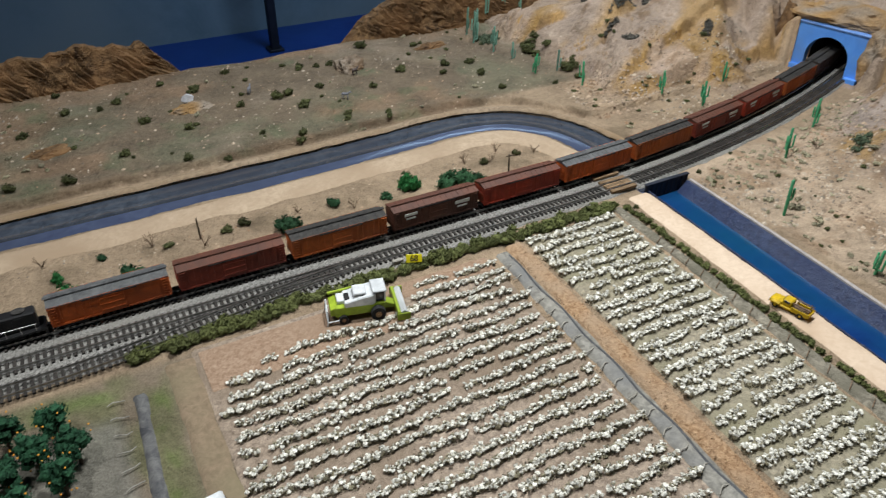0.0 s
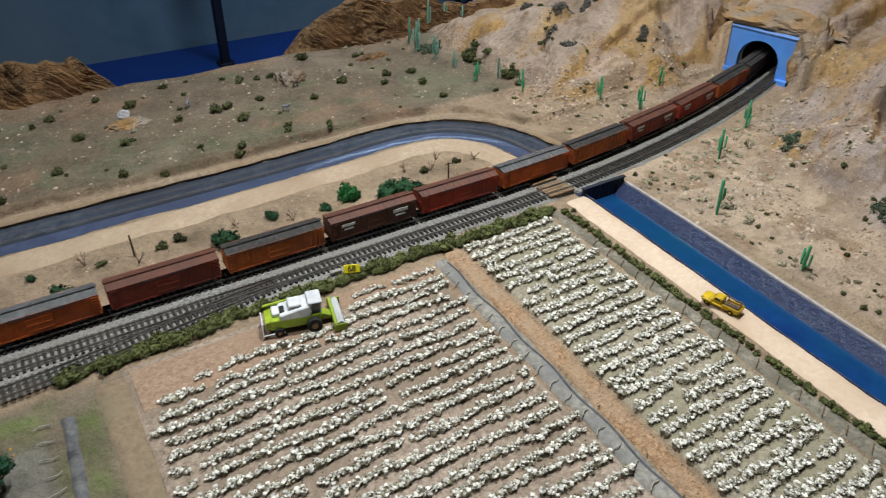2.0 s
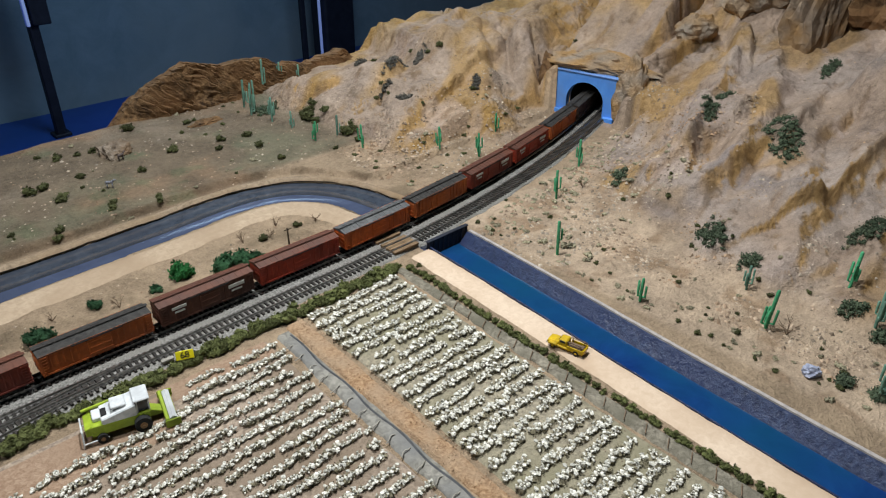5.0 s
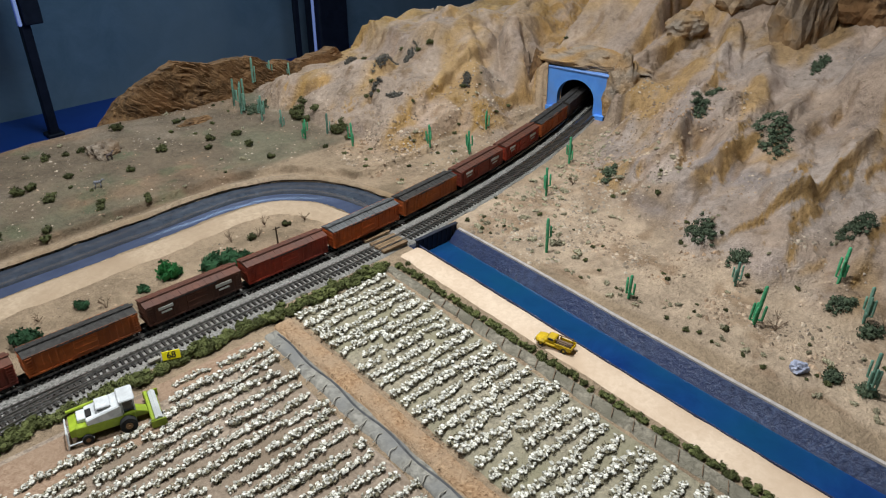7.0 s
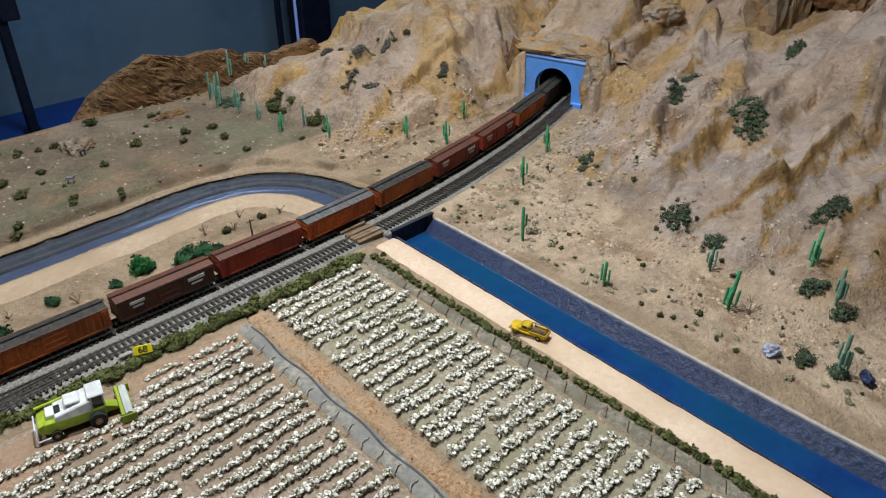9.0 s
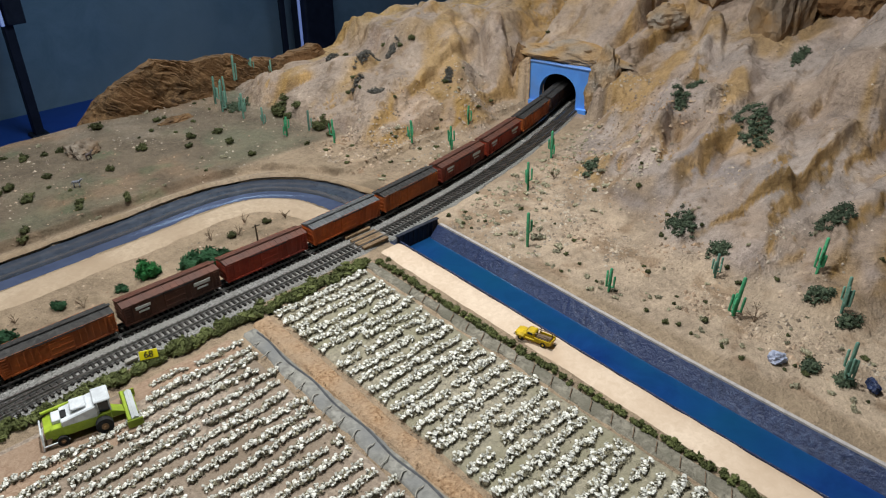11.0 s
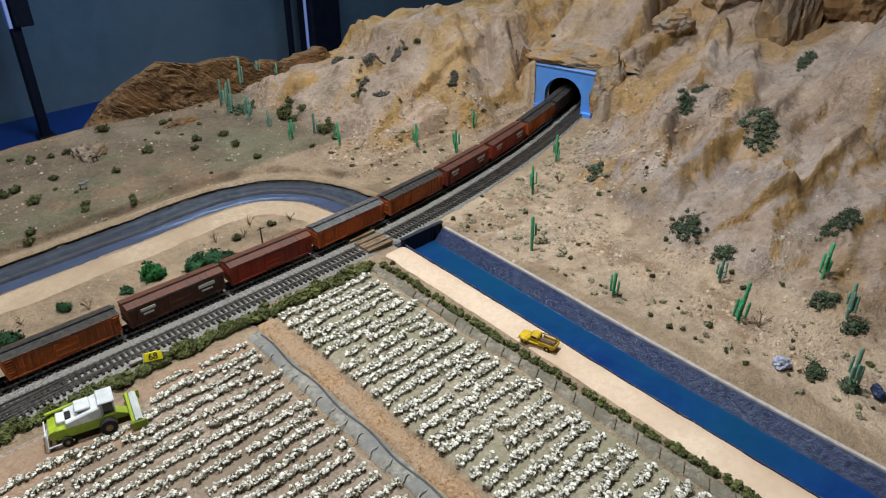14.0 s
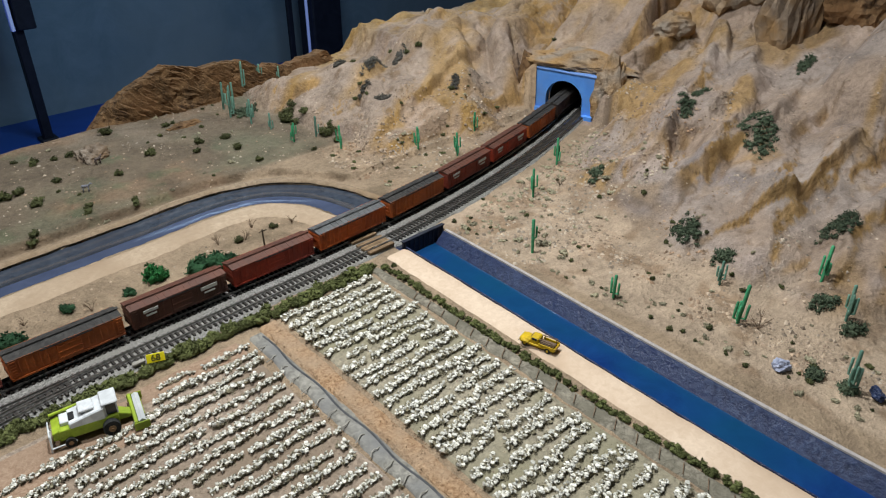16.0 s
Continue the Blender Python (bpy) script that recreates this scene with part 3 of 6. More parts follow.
box(bm, (0.04, 0, -0.2), (0.10, 0.03, 0.45), 0.005)
part("case", bm, POST, sign_box)
bm = bmesh.new()
box(bm, (-0.035, -0.005, -0.2), (0.02, 0.03, 0.45), 0.004)
part("light_tube", bm, GLOW, sign_box, "glowing blue light tube")

# ---- water, roads, beds ----
RIVER_FINE = chaikin(RIVER, 1)


def offset_path(path, d):
    out = []
    for k, p in enumerate(path):
        a, b = path[max(0, k - 1)], path[min(len(path) - 1, k + 1)]
        t = Vector((b[0] - a[0], b[1] - a[1])).normalized()
        out.append((p[0] - t.y * d, p[1] + t.x * d))
    return out


def water(name, path, z, mat, label, ripple=0.0):
    prof = ((0.05, 0), (0.017, 0), (-0.0085, 0), (-0.0098, ripple), (-0.0111, 0), (-0.05, 0))
    n = len(path)
    verts = [(p[0], p[1], z + h * (0.9 + 0.25 * noise.noise(Vector((p[0] * 20, p[1] * 20, 0))))) for d, h in prof for p in offset_path(path, d)]
    faces = [(j * n + i, j * n + i + 1, (j + 1) * n + i + 1, (j + 1) * n + i) for j in range(5) for i in range(n - 1)]
    ob = raw(name, verts, faces, mat, smooth=True)
    if isinstance(mat, list):
        for f in ob.data.polygons:
            f.material_index = 1 if f.index >= 3 * (n - 1) else 0
    return tagged(ob, label, "water", kind="structure")


upper = [p for p in RIVER_FINE if p[1] > 0.80]
lower = [p for p in RIVER_FINE if p[1] <= 0.81]
fine = [tuple(Vector(a).lerp(Vector(b), f / 4)) for a, b in zip(upper, upper[1:]) for f in range(4)] + [upper[-1]]
water("river_water", fine, -0.008, [WATER_RIVER, WATER_SHALLOW], "dark glossy grey-blue model river water", 0.0011)
water("canal_water", lower, -0.0165, WATER_CANAL, "deep blue glossy model canal water")


def wall_along(name, path, side, mat, label, z0, z1, lean, thick):
    """A lining wall on one side of the channel."""
    a, b, c = offset_path(path, side * (HALF_RIVER - lean)), offset_path(path, side * HALF_RIVER), offset_path(path, side * (HALF_RIVER + thick))
    n = len(path)
    verts = [(p[0], p[1], z0) for p in a] + [(p[0], p[1], z1 + 0.0008 * noise.noise(Vector((p[0] * 60, p[1] * 60, 0)))) for p in b] + [(p[0], p[1], z1) for p in c] + [(p[0], p[1], z0) for p in c]
    faces = [(j * n + i, j * n + i + 1, (j + 1) * n + i + 1, (j + 1) * n + i) for j in range(3) for i in range(n - 1)]
    return tagged(raw(name, verts, faces, mat), label, "canal wall", kind="structure")


south_leg = [
    tuple(Vector(a).lerp(Vector(b), f)) for a, b in zip([p for p in RIVER if p[1] <= 0.74], [p for p in RIVER if p[1] <= 0.74][1:]) for f in (0, 0.34, 0.67)]
wall_along("canal_wall_east", south_leg, 1, CONCRETE, "stained dark blue-grey canal lining", -0.0175, 0.001, 0.018, 0.002)
wall_along("canal_wall_west", offset_path(south_leg, 0.0095), -1, CONCRETE, "stained dark blue-grey canal lining", -0.032, 0.001, 0.004, 0.002)
wall_along("canal_rim", offset_path(south_leg, 0.0035), 1, KERB, "pale worn rim along the canal", -0.006, 0.0025, 0.0015, 0.005)

xs = np.linspace(-0.62, 1.62, 320)
strip("track_bed", [[(x, y) for y in (min(float(line_b(x)) - 0.021, 0.69 if x < -0.1 else 0.69 + 0.035 * float(ss((x + 0.1) / 0.45)) + 0.02 * float(ss((x - 0.4) / 0.2)) + 9 * (x > 0.62)), float(line_b(x)) - 0.017, float(line_b(x)), float(line_b(x)) + 0.022,
                                           float(line_a(x)), float(line_a(x)) + 0.018, float(line_a(x)) + 0.028)] for x in xs], 0.004, BALLAST, "grey gravel bed under the railway tracks", "track bed", 0.006, False, 1)
strip("canal_road", [across((0.722 - 0.032 * (0.70 - y) / 0.6, y), (0.7725 - 0.0305 * (0.70 - y) / 0.6, y), 5) for y in np.linspace(0.725, -0.07, 130)], 0.0028, BEIGE, "smooth beige sand road beside the canal", "road", 0.004, False, 2)
n_path = [p for p in RIVER_FINE if p[1] > 0.865]
strip("river_road", [across(p, q, 5) for p, q in zip(offset_path(n_path, -0.047), offset_path(n_path, -0.108))], 0.003, BEIGE_DARK, "beige sand road along the river bank", "road", 0.008, False, 3)
strip("river_bank", [across(p, q, 4) for p, q in zip(offset_path(n_path, 0.042), offset_path(n_path, 0.056))], 0.002, material("bank_earth", (0.20, 0.145, 0.095), (0.37, 0.275, 0.19), 120, 0.95, third=(0.25, 0.17, 0.10)), "crumbly earth bank of the river", "river bank", 0.004, True, 4)
strip("farm_soil_west", [across((0.042, y), (0.447 + 0.008 * (y - 0.3) / 0.4, y), 40) for y in np.linspace(0.692, -0.07, 120)], 0.0022, SOIL, "dry brown soil of the larger cotton field", "field", 0.004, False, 5)
strip("farm_soil_east", [across((0.494 + 0.02 * (y - 0.2) / 0.5, y), (0.664 + 0.02 * (y - 0.2) / 0.5, y), 20) for y in np.linspace(0.703, -0.07, 120)], 0.0022, SOIL_GREY, "greenish grey soil of the smaller cotton field", "field", 0.004, False, 6)
strip("irrigation_ditch", [across((0.440 + 0.022 * (y - 0.3) / 0.4, y), (0.469 + 0.016 * (y - 0.3) / 0.4, y), 6) for y in np.linspace(0.690, -0.07, 130)], 0.0034, DITCH, "grey muddy irrigation ditch between field and track", "ditch", 0.007, False, 7)
strip("farm_track", [across((0.4665 + 0.016 * (y - 0.3) / 0.4, y), (0.494 + 0.019 * (y - 0.25) / 0.42, y), 6) for y in np.linspace(0.700, -0.07, 130)], 0.0042, ORANGE, "loose orange dirt farm track", "road", 0.005, False, 8)
strip("field_border", [across((0.662 + 0.02 * (y - 0.2) / 0.5, y), (0.688 + 0.014 * (y - 0.2) / 0.5, y), 5) for y in np.linspace(0.71, -0.07, 130)], 0.0034, material("border_mud", (0.12, 0.105, 0.08), (0.33, 0.29, 0.225), 140, 0.9, third=(0.15, 0.135, 0.10), big=20, bump=0.9), "grey muddy ditch along the field edge", "ditch", 0.009, False, 9)
strip("headland", [across((x, 0.658 if x > 0.3 else 0.60), (x, 0.70), 6) for x in np.linspace(0.054, 0.445, 90)], 0.0030, material("headland_earth", (0.23, 0.14, 0.09), (0.38, 0.265, 0.185), 200, 0.95, third=(0.28, 0.19, 0.13), bump=0.5), "bare reddish earth at the field's head", "field", 0.006, False, 10)
strip("orchard_ditch", [across((-0.026 - 0.04 * (0.65 - y), y), (-0.008 - 0.04 * (0.65 - y), y), 4) for y in np.linspace(0.648, 0.2, 60)], 0.003, material("orchard_mud", (0.045, 0.045, 0.05), (0.15, 0.145, 0.14), 90, 0.6), "dark grey watered ditch beside the orchard", "ditch", 0.004, False, 11)
strip("west_farm_lane", [across((0.012, y), (0.052, y), 5) for y in np.linspace(0.68, 0.1, 70)], 0.003, material("lane_earth", (0.16, 0.11, 0.072), (0.29, 0.20, 0.138), 150, 0.95, third=(0.20, 0.165, 0.10)), "brown earth lane beside the cotton", "road", 0.006, False, 12)
# a groove along the ditch
bm = bmesh.new()
for k in range(60):
    y0, y1 = 0.68 - k * 0.0122, 0.68 - (k + 1) * 0.0122
    w = lambda y: 0.461 + 0.018 * (y - 0.3) / 0.4 + 0.002 * math.sin(y * 60)
    rod(bm, (w(y0), y0, 0.003), (w(y1), y1, 0.003), 0.0016, seg=6, ends=False)
tagged(finish(bm, "ditch_berm", material("wet_mud", (0.05, 0.05, 0.055), (0.10, 0.10, 0.105), 90, 0.6)), "dark wet mud berm along the ditch", "ditch", kind="structure")

# ---- portal and tunnel ----
def arch_points(w, spring, top, n=18):
    pts = [(-w / 2, 0.0), (-w / 2, spring * 0.5)]
    for k in range(n + 1):
        a = math.pi - math.pi * k / n
        pts.append((math.cos(a) * w / 2, spring + math.sin(a) * (top - spring)))
    return pts + [(w / 2, spring * 0.5), (w / 2, 0.0)]


def outer_point(p, w, h):
    x, z = p
    if z <= 0:
        return (math.copysign(w / 2, x), 0.0)
    cz = 0.032
    dx, dz = x, max(z - cz, 0)
    if dz <= 0:
        return (math.copysign(w / 2, x), z * 1.0)
    k = min((w / 2) / abs(dx) if abs(dx) > 1e-6 else 9, (h - cz) / dz)
    return (dx * k, cz + dz * k)


PW, PH, AW, AT = 0.150, 0.0985, 0.092, 0.080
portal = root("tunnel_portal", "bright blue painted tunnel portal set in rock", "tunnel portal", m=pose(PORTAL[0], PORTAL[1], 0, 0, 0, math.degrees(PORTAL_TURN)))
inner = arch_points(AW, 0.036, AT)
outer = [outer_point(p, PW, PH) for p in inner]
nn = len(inner)
for k in range(nn):
    ox, oz = outer[k]
    if abs(ox) > PW / 2 * 0.93 and oz > PH * 0.9:
        outer[k] = (math.copysign(PW / 2, ox), PH)
for sgn in (-1, 1):
    k = min(range(nn), key=lambda i: math.hypot(outer[i][0] - sgn * PW / 2, outer[i][1] - PH))
    outer[k] = (sgn * PW / 2, PH)
D0, D1 = -0.006, 0.018
verts = [(D0, p[0], p[1]) for p in inner] + [(D0, p[0], p[1]) for p in outer] + [(D1, p[0], p[1]) for p in inner] + [(D1, p[0], p[1]) for p in outer]
faces = []
for k in range(nn - 1):
    faces += [(k, k + 1, nn + k + 1, nn + k), (2 * nn + k, 3 * nn + k, 3 * nn + k + 1, 2 * nn + k + 1), (k, 2 * nn + k, 2 * nn + k + 1, k + 1), (nn + k, nn + k + 1, 3 * nn + k + 1, 3 * nn + k)]
faces += [(0, nn, 3 * nn, 2 * nn), (nn - 1, 3 * nn - 1, 4 * nn - 1, 2 * nn - 1)]
raw("face_wall", verts, faces, BLUE_PAINT, portal)
bm = bmesh.new()
box(bm, (-0.001, 0, PH + 0.002), (0.016, PW + 0.004, 0.004), 0.001)
part("coping", bm, material("portal_coping", (0.10, 0.24, 0.60), (0.20, 0.33, 0.66), 60, 0.7), portal)
for sgn in (-1, 1):
    bm = bmesh.new()
    box(bm, (-0.010, sgn * (PW / 2 - 0.012), 0.004), (0.010, 0.026, 0.012), 0.001)
    part("plinth", bm, BLUE_PAINT, portal)
bore = arch_points(AW + 0.001, 0.036, AT + 0.0005)
verts = [(D1 - 0.002, p[0], p[1]) for p in bore] + [(0.34, p[0], p[1]) for p in bore]
faces = [(k, k + 1, nn + k + 1, nn + k) for k in range(nn - 1)] + [tuple(range(nn, 2 * nn)), (0, nn, 2 * nn - 1, nn - 1)]
raw("bore", verts, faces, BLACK_BORE, portal)
bm = bmesh.new()
box(bm, (0.16, 0, -0.002), (0.36, 0.084, 0.006))
part("bore_floor", bm, BALLAST, portal)

# ---- brown carved ridges along the table's back edge ----


def carved_ridge(x0, x1, y, heights, depth, seed, label):
    """A slab of layered rock that leans back; heights are spread evenly over its length."""
    n, m = int((x1 - x0) / 0.0024), 44
    u = np.linspace(0, 1, n)
    top = np.interp(u, np.linspace(0, 1, len(heights)), heights)
    top = top + 0.010 * fbm(u * (x1 - x0) * 34, u * 0, seed) * ss(top / 0.03)
    ix, iv = np.meshgrid(x0 + (x1 - x0) * u, np.linspace(0, 1, m + 1))
    iz = -0.01 + (top[None, :] + 0.01) * iv
    phase = iz * 46 + ix * 50 + 1.9 * fbm(ix * 13, iz * 13, seed + 3, 3)
    saw = phase - np.floor(phase)
    chip = phase * 2.7 + 0.8 * fbm(ix * 40, iz * 40, seed + 4)
    relief = 0.012 * saw * ss(fbm(ix * 25, iz * 25, seed + 5) * 2 + 0.8) + 0.0022 * (chip - np.floor(chip)) + 0.010 * ridged(ix * 22, iz * 30, seed + 7, 4)
    iy = y - depth * 0.35 + depth * 0.55 * iv**1.2 - relief
    verts = np.stack([ix + 0.003 * saw, iy, iz], -1).reshape(-1, 3).tolist()
    for i in range(n):
        verts.append((x0 + (x1 - x0) * u[i], y + depth * 0.55, top[i] - 0.004))
    for i in range(n):
        verts.append((x0 + (x1 - x0) * u[i], y + depth * 0.6, -0.06))
    rows = m + 3
    faces = [(j * n + i, j * n + i + 1, (j + 1) * n + i + 1, (j + 1) * n + i) for j in range(rows - 1) for i in range(n - 1)]
    return tagged(raw("rock_ridge", verts, faces, ROCK_BROWN, smooth=False), label, "rock")


carved_ridge(-0.45, 0.222, 1.570, (0.065, 0.07, 0.078, 0.074, 0.082, 0.090, 0.080, 0.075, 0.090, 0.077, 0.077, 0.010), 0.06, 201, "layered rust-brown carved rock ridge on the back edge")
carved_ridge(0.600, 1.274, 1.570, (0.004, 0.055, 0.080, 0.098, 0.110, 0.100, 0.092, 0.091, 0.090, 0.068, 0.060, 0.058, 0.060, 0.070, 0.028), 0.06, 211, "tall layered rust-brown carved rock ridge beside the hills")

# ---- boulders and stones ----


def boulder(x, y, z, sx, sy, sz, turn, seed, mat=LAND, label="blocky weathered tan boulder on the hillside", lean=0, sunk=False, bands=0.004):
    bm = bmesh.new()
    bmesh.ops.create_icosphere(bm, subdivisions=4, radius=1)
    off = Vector((seed * 3.1, seed * 1.7, seed))
    rng = random.Random(int(seed))
    cuts = [Vector((rng.gauss(0, 1), rng.gauss(0, 1), rng.gauss(0, 0.8))).normalized() for _ in range(9)]
    for v in bm.verts:
        p = v.co.copy()
        k = 1.0
        for c in cuts:
            k = min(k, 0.72 / max(0.01, p.dot(c)))
        k = k * (1 + 0.16 * noise.noise(p * 1.6 + off) + 0.2 * noise.noise(p * 3.7 + off) + 0.10 * noise.noise(p * 9 + off))
        k += bands * math.sin(p.z * 14 + 3 * noise.noise(p * 2 + off)) - 0.10 * max(0, 1 - abs(noise.noise(p * 2.3 + off)) / 0.07)
        v.co = Vector((p.x * k * sx * 0.62, p.y * k * sy * 0.62, p.z * k * sz * 0.62))
    ob = finish(bm, "boulder", mat)
    if mat is LAND:
        tint = ob.data.color_attributes.new("tint", "FLOAT_COLOR", "POINT")
        for k, v in enumerate(ob.data.vertices):
            f = min(1, max(0, 0.5 + 1.4 * noise.noise(v.co * 26 + off)))
            tint.data[k].color = (0.35 + 0.05 * f, 0.285 - 0.045 * f, 0.225 - 0.12 * f, 1)
    ob.matrix_basis = pose(x, y, (ground(x, y) if sunk else 0) + z, lean, lean * 0.5, turn)
    return tagged(ob, label, "boulder")


boulder(1.775, 0.605, 0.21, 0.10, 0.10, 0.28, 15, 1.0, label="tall dark weathered rock pillar above the gully", mat=material("pillar_rock", (0.13, 0.095, 0.07), (0.27, 0.20, 0.14), 50, 0.92, third=(0.24, 0.14, 0.06), big=16, bump=0.9, depth=0.008))
boulder(2.0, 0.595, 0.155, 0.16, 0.11, 0.20, 40, 3.0, label="pale wedge-shaped boulder at the hill's top")
boulder(1.95, 0.80, 0.26, 0.30, 0.22, 0.22, 20, 9.0)
boulder(2.15, 0.52, 0.30, 0.2, 0.2, 0.3, 60, 11.0, label="dark craggy boulder at the hill's top", mat=ROCK_BROWN)
# this buttress is coloured dark to stand for the shade in the rock crack
boulder(1.43, 1.085, 0.05, 0.045, 0.06, 0.12, 20, 15.0, label="cracked rock buttress beside the portal, crack shade in its dark colour", mat=material("buttress_rock_shaded", (0.09, 0.06, 0.05), (0.27, 0.19, 0.13), 60, 0.92, third=(0.20, 0.12, 0.06), big=20, bump=0.9, depth=0.008))
boulder(0.205, 1.353, 0.013, 0.075, 0.035, 0.02, 8, 19.0, label="low ochre rock outcrop on the sandy flat")
boulder(-0.055, 1.285, 0.006, 0.11, 0.045, 0.022, 10, 21.0, label="low reddish rock outcrop on the sandy flat", mat=ROCK_BROWN)
boulder(0.545, 1.412, 0.014, 0.060, 0.050, 0.042, 25, 24.0, mat=material("dome_rock", (0.13, 0.098, 0.072), (0.33, 0.265, 0.205), 60, 0.92, third=(0.19, 0.12, 0.07), big=22, bump=0.8, depth=0.006), label="domed grey-brown boulder on the flat")
boulder(1.70, 0.835, 0.012, 0.10, 0.06, 0.06, -25, 63.0, sunk=True, label="tilted tan rock block above the gully")
boulder(0.765, 1.455, 0.013, 0.075, 0.03, 0.014, 5, 25.0, label="low flat brown rock outcrop", mat=ROCK_BROWN)
boulder(0.20, 1.375, 0.027, 0.018, 0.012, 0.014, 5, 27.0, mat=material("pale_stone", (0.4, 0.4, 0.42), (0.65, 0.65, 0.68), 90, 0.9), label="small pale grey stone on the outcrop")
boulder(0.908, 0.178, 0.006, 0.02, 0.018, 0.016, 5, 29.0, mat=material("bluish_stone", (0.22, 0.24, 0.33), (0.45, 0.47, 0.58), 90, 0.8), label="round bluish grey stone on the canal side")
boulder(0.94, 0.078, 0.006, 0.022, 0.012, 0.012, 35, 31.0, mat=CONCRETE, label="dark grey stone on the canal side")

stone_rng = random.Random(7)
verts, faces = [], []


def scatter(n, x0, x1, y0, y1, s0, s1, keep):
    for _ in range(n):
        x, y = stone_rng.uniform(x0, x1), stone_rng.uniform(y0, y1)
        if not keep(x, y):
            continue
        s = s0 + (s1 - s0) * stone_rng.random() ** 3
        base = len(verts)
        for d in ((1, 0, 0), (-1, 0, 0), (0, 1, 0), (0, -1, 0), (0, 0, 1), (0, 0, -1)):
            verts.append([x + d[0] * s * stone_rng.uniform(0.6, 1.2), y + d[1] * s * stone_rng.uniform(0.6, 1.2), d[2] * s * stone_rng.uniform(0.5, 0.9)])
        for a, b, c in ((0, 2, 4), (2, 1, 4), (1, 3, 4), (3, 0, 4), (2, 0, 5), (1, 2, 5), (3, 1, 5), (0, 3, 5)):
            faces.append((base + a, base + b, base + c))
        centres.append((x, y))


def clear(x, y):
    return (y > 1.13 or y < 1.0) and not (line_b(x) - 0.045 < y < line_a(x) + 0.03)


centres = []
scatter(1700, -0.2, 1.0, 1.135, 1.55, 0.0008, 0.0040, clear)
scatter(2200, 0.86, 1.5, 0.55, 0.85, 0.0014, 0.0055, clear)
scatter(600, 0.88, 1.35, 1.0, 1.12, 0.0015, 0.0045, lambda x, y: y > line_a(x) + 0.03 and math.hypot(x - 0.81, y - 0.95) > 0.09)
scatter(700, 0.90, 1.38, 0.87, 1.04, 0.0015, 0.005, lambda x, y: y > line_a(x) + 0.03)
scatter(5200, 0.85, 1.12, 0.02, 0.6, 0.0009, 0.0050, lambda x, y: x > 0.865 - 0.04 * (0.7 - y) and fbm(x * 11, y * 11, 301) + 0.9 * math.exp(-((x - 0.95 - 0.1 * y) / 0.05) ** 2) > 0.45)
scatter(260, 0.87, 1.02, 0.98, 1.13, 0.002, 0.0065, lambda x, y: math.hypot(x - 0.80, y - 1.0) > 0.075)
scatter(500, -0.2, 0.7, 0.84, 0.96, 0.001, 0.003, lambda x, y: y > line_a(x) + 0.035)
scatter(1300, 1.0, 1.75, 0.15, 0.8, 0.0008, 0.0034, lambda x, y: y < line_b(x) - 0.08)
scatter(800, 0.98, 1.5, 1.03, 1.4, 0.0008, 0.0034, clear)
for gx0, gy0, gr in ((1.12, 0.46, 0.05), (1.20, 0.56, 0.045), (1.05, 0.38, 0.05), (1.24, 0.42, 0.04), (1.33, 0.62, 0.05), (1.14, 0.66, 0.05), (1.0, 0.24, 0.05), (1.16, 0.30, 0.04), (1.42, 0.55, 0.04), (1.12, 1.12, 0.04), (0.99, 1.12, 0.04)):
    scatter(110, gx0 - gr, gx0 + gr, gy0 - gr * 0.6, gy0 + gr * 0.6, 0.0012, 0.005, lambda x, y: math.hypot(x - gx0, (y - gy0) * 1.6) < gr * stone_rng.uniform(0.3, 1))
cz = land(np.array([c[0] for c in centres]), np.array([c[1] for c in centres]))[0]
for k, z in enumerate(cz):
    for v in verts[6 * k:6 * k + 6]:
        v[2] += float(z)
tagged(raw("scattered_stones", verts, faces, PEBBLE), "scattered pale pebbles and stones over the sand", "stones", kind="stuff")

# ---- tracks ----


def sweep(name, pts, profile, mat, parent):
    """A rail: the profile (across, up) drawn along the points."""
    verts, m = [], len(profile)
    for k, p in enumerate(pts):
        a, b = pts[max(0, k - 1)], pts[min(len(pts) - 1, k + 1)]
        t = Vector((b[0] - a[0], b[1] - a[1])).normalized()
        verts += [(p[0] - t.y * u, p[1] + t.x * u, w) for u, w in profile]
    faces = [(k * m + j, k * m + (j + 1) % m, (k + 1) * m + (j + 1) % m, (k + 1) * m + j) for k in range(len(pts) - 1) for j in range(m)]
    return raw(name, verts, faces, mat, parent)


RAIL_TOP = 0.0098
RAIL_PROFILE = [(-0.0011, 0.0066), (0.0011, 0.0066), (0.0004, 0.0074), (0.0006, RAIL_TOP), (-0.0006, RAIL_TOP), (-0.0004, 0.0074)]
bm = bmesh.new()
box(bm, (0, 0, 0.0052), (0.0033, 0.030, 0.0032), 0.0004)
tie_proto = finish(bm, "tie", TIE)
tie_mesh = tie_proto.data
bpy.data.objects.remove(tie_proto)


def track(label, f, x0, x1, tie_end):
    r = root("railway_track", label, "railway track", "tracks on the gravel bed")
    path = [(x, float(f(x))) for x in np.arange(x0, x1, 0.02)]
    for d in (-0.0085, 0.0085):
        sweep("rail", offset_path(path, d), RAIL_PROFILE, RAIL, r)
    x, rng = x0, random.Random(3)
    while x < tie_end:
        slope = float(f(x + 0.005) - f(x - 0.005)) / 0.01
        if not 0.705 < x < 0.765:
            t = new("tie", tie_mesh)
            t.parent = r
            t.matrix_basis = pose(x, float(f(x)), 0, 0, 0, math.degrees(math.atan(slope)) + rng.uniform(-1.5, 1.5))
        x += 0.0078 * math.cos(math.atan(slope))
    return r


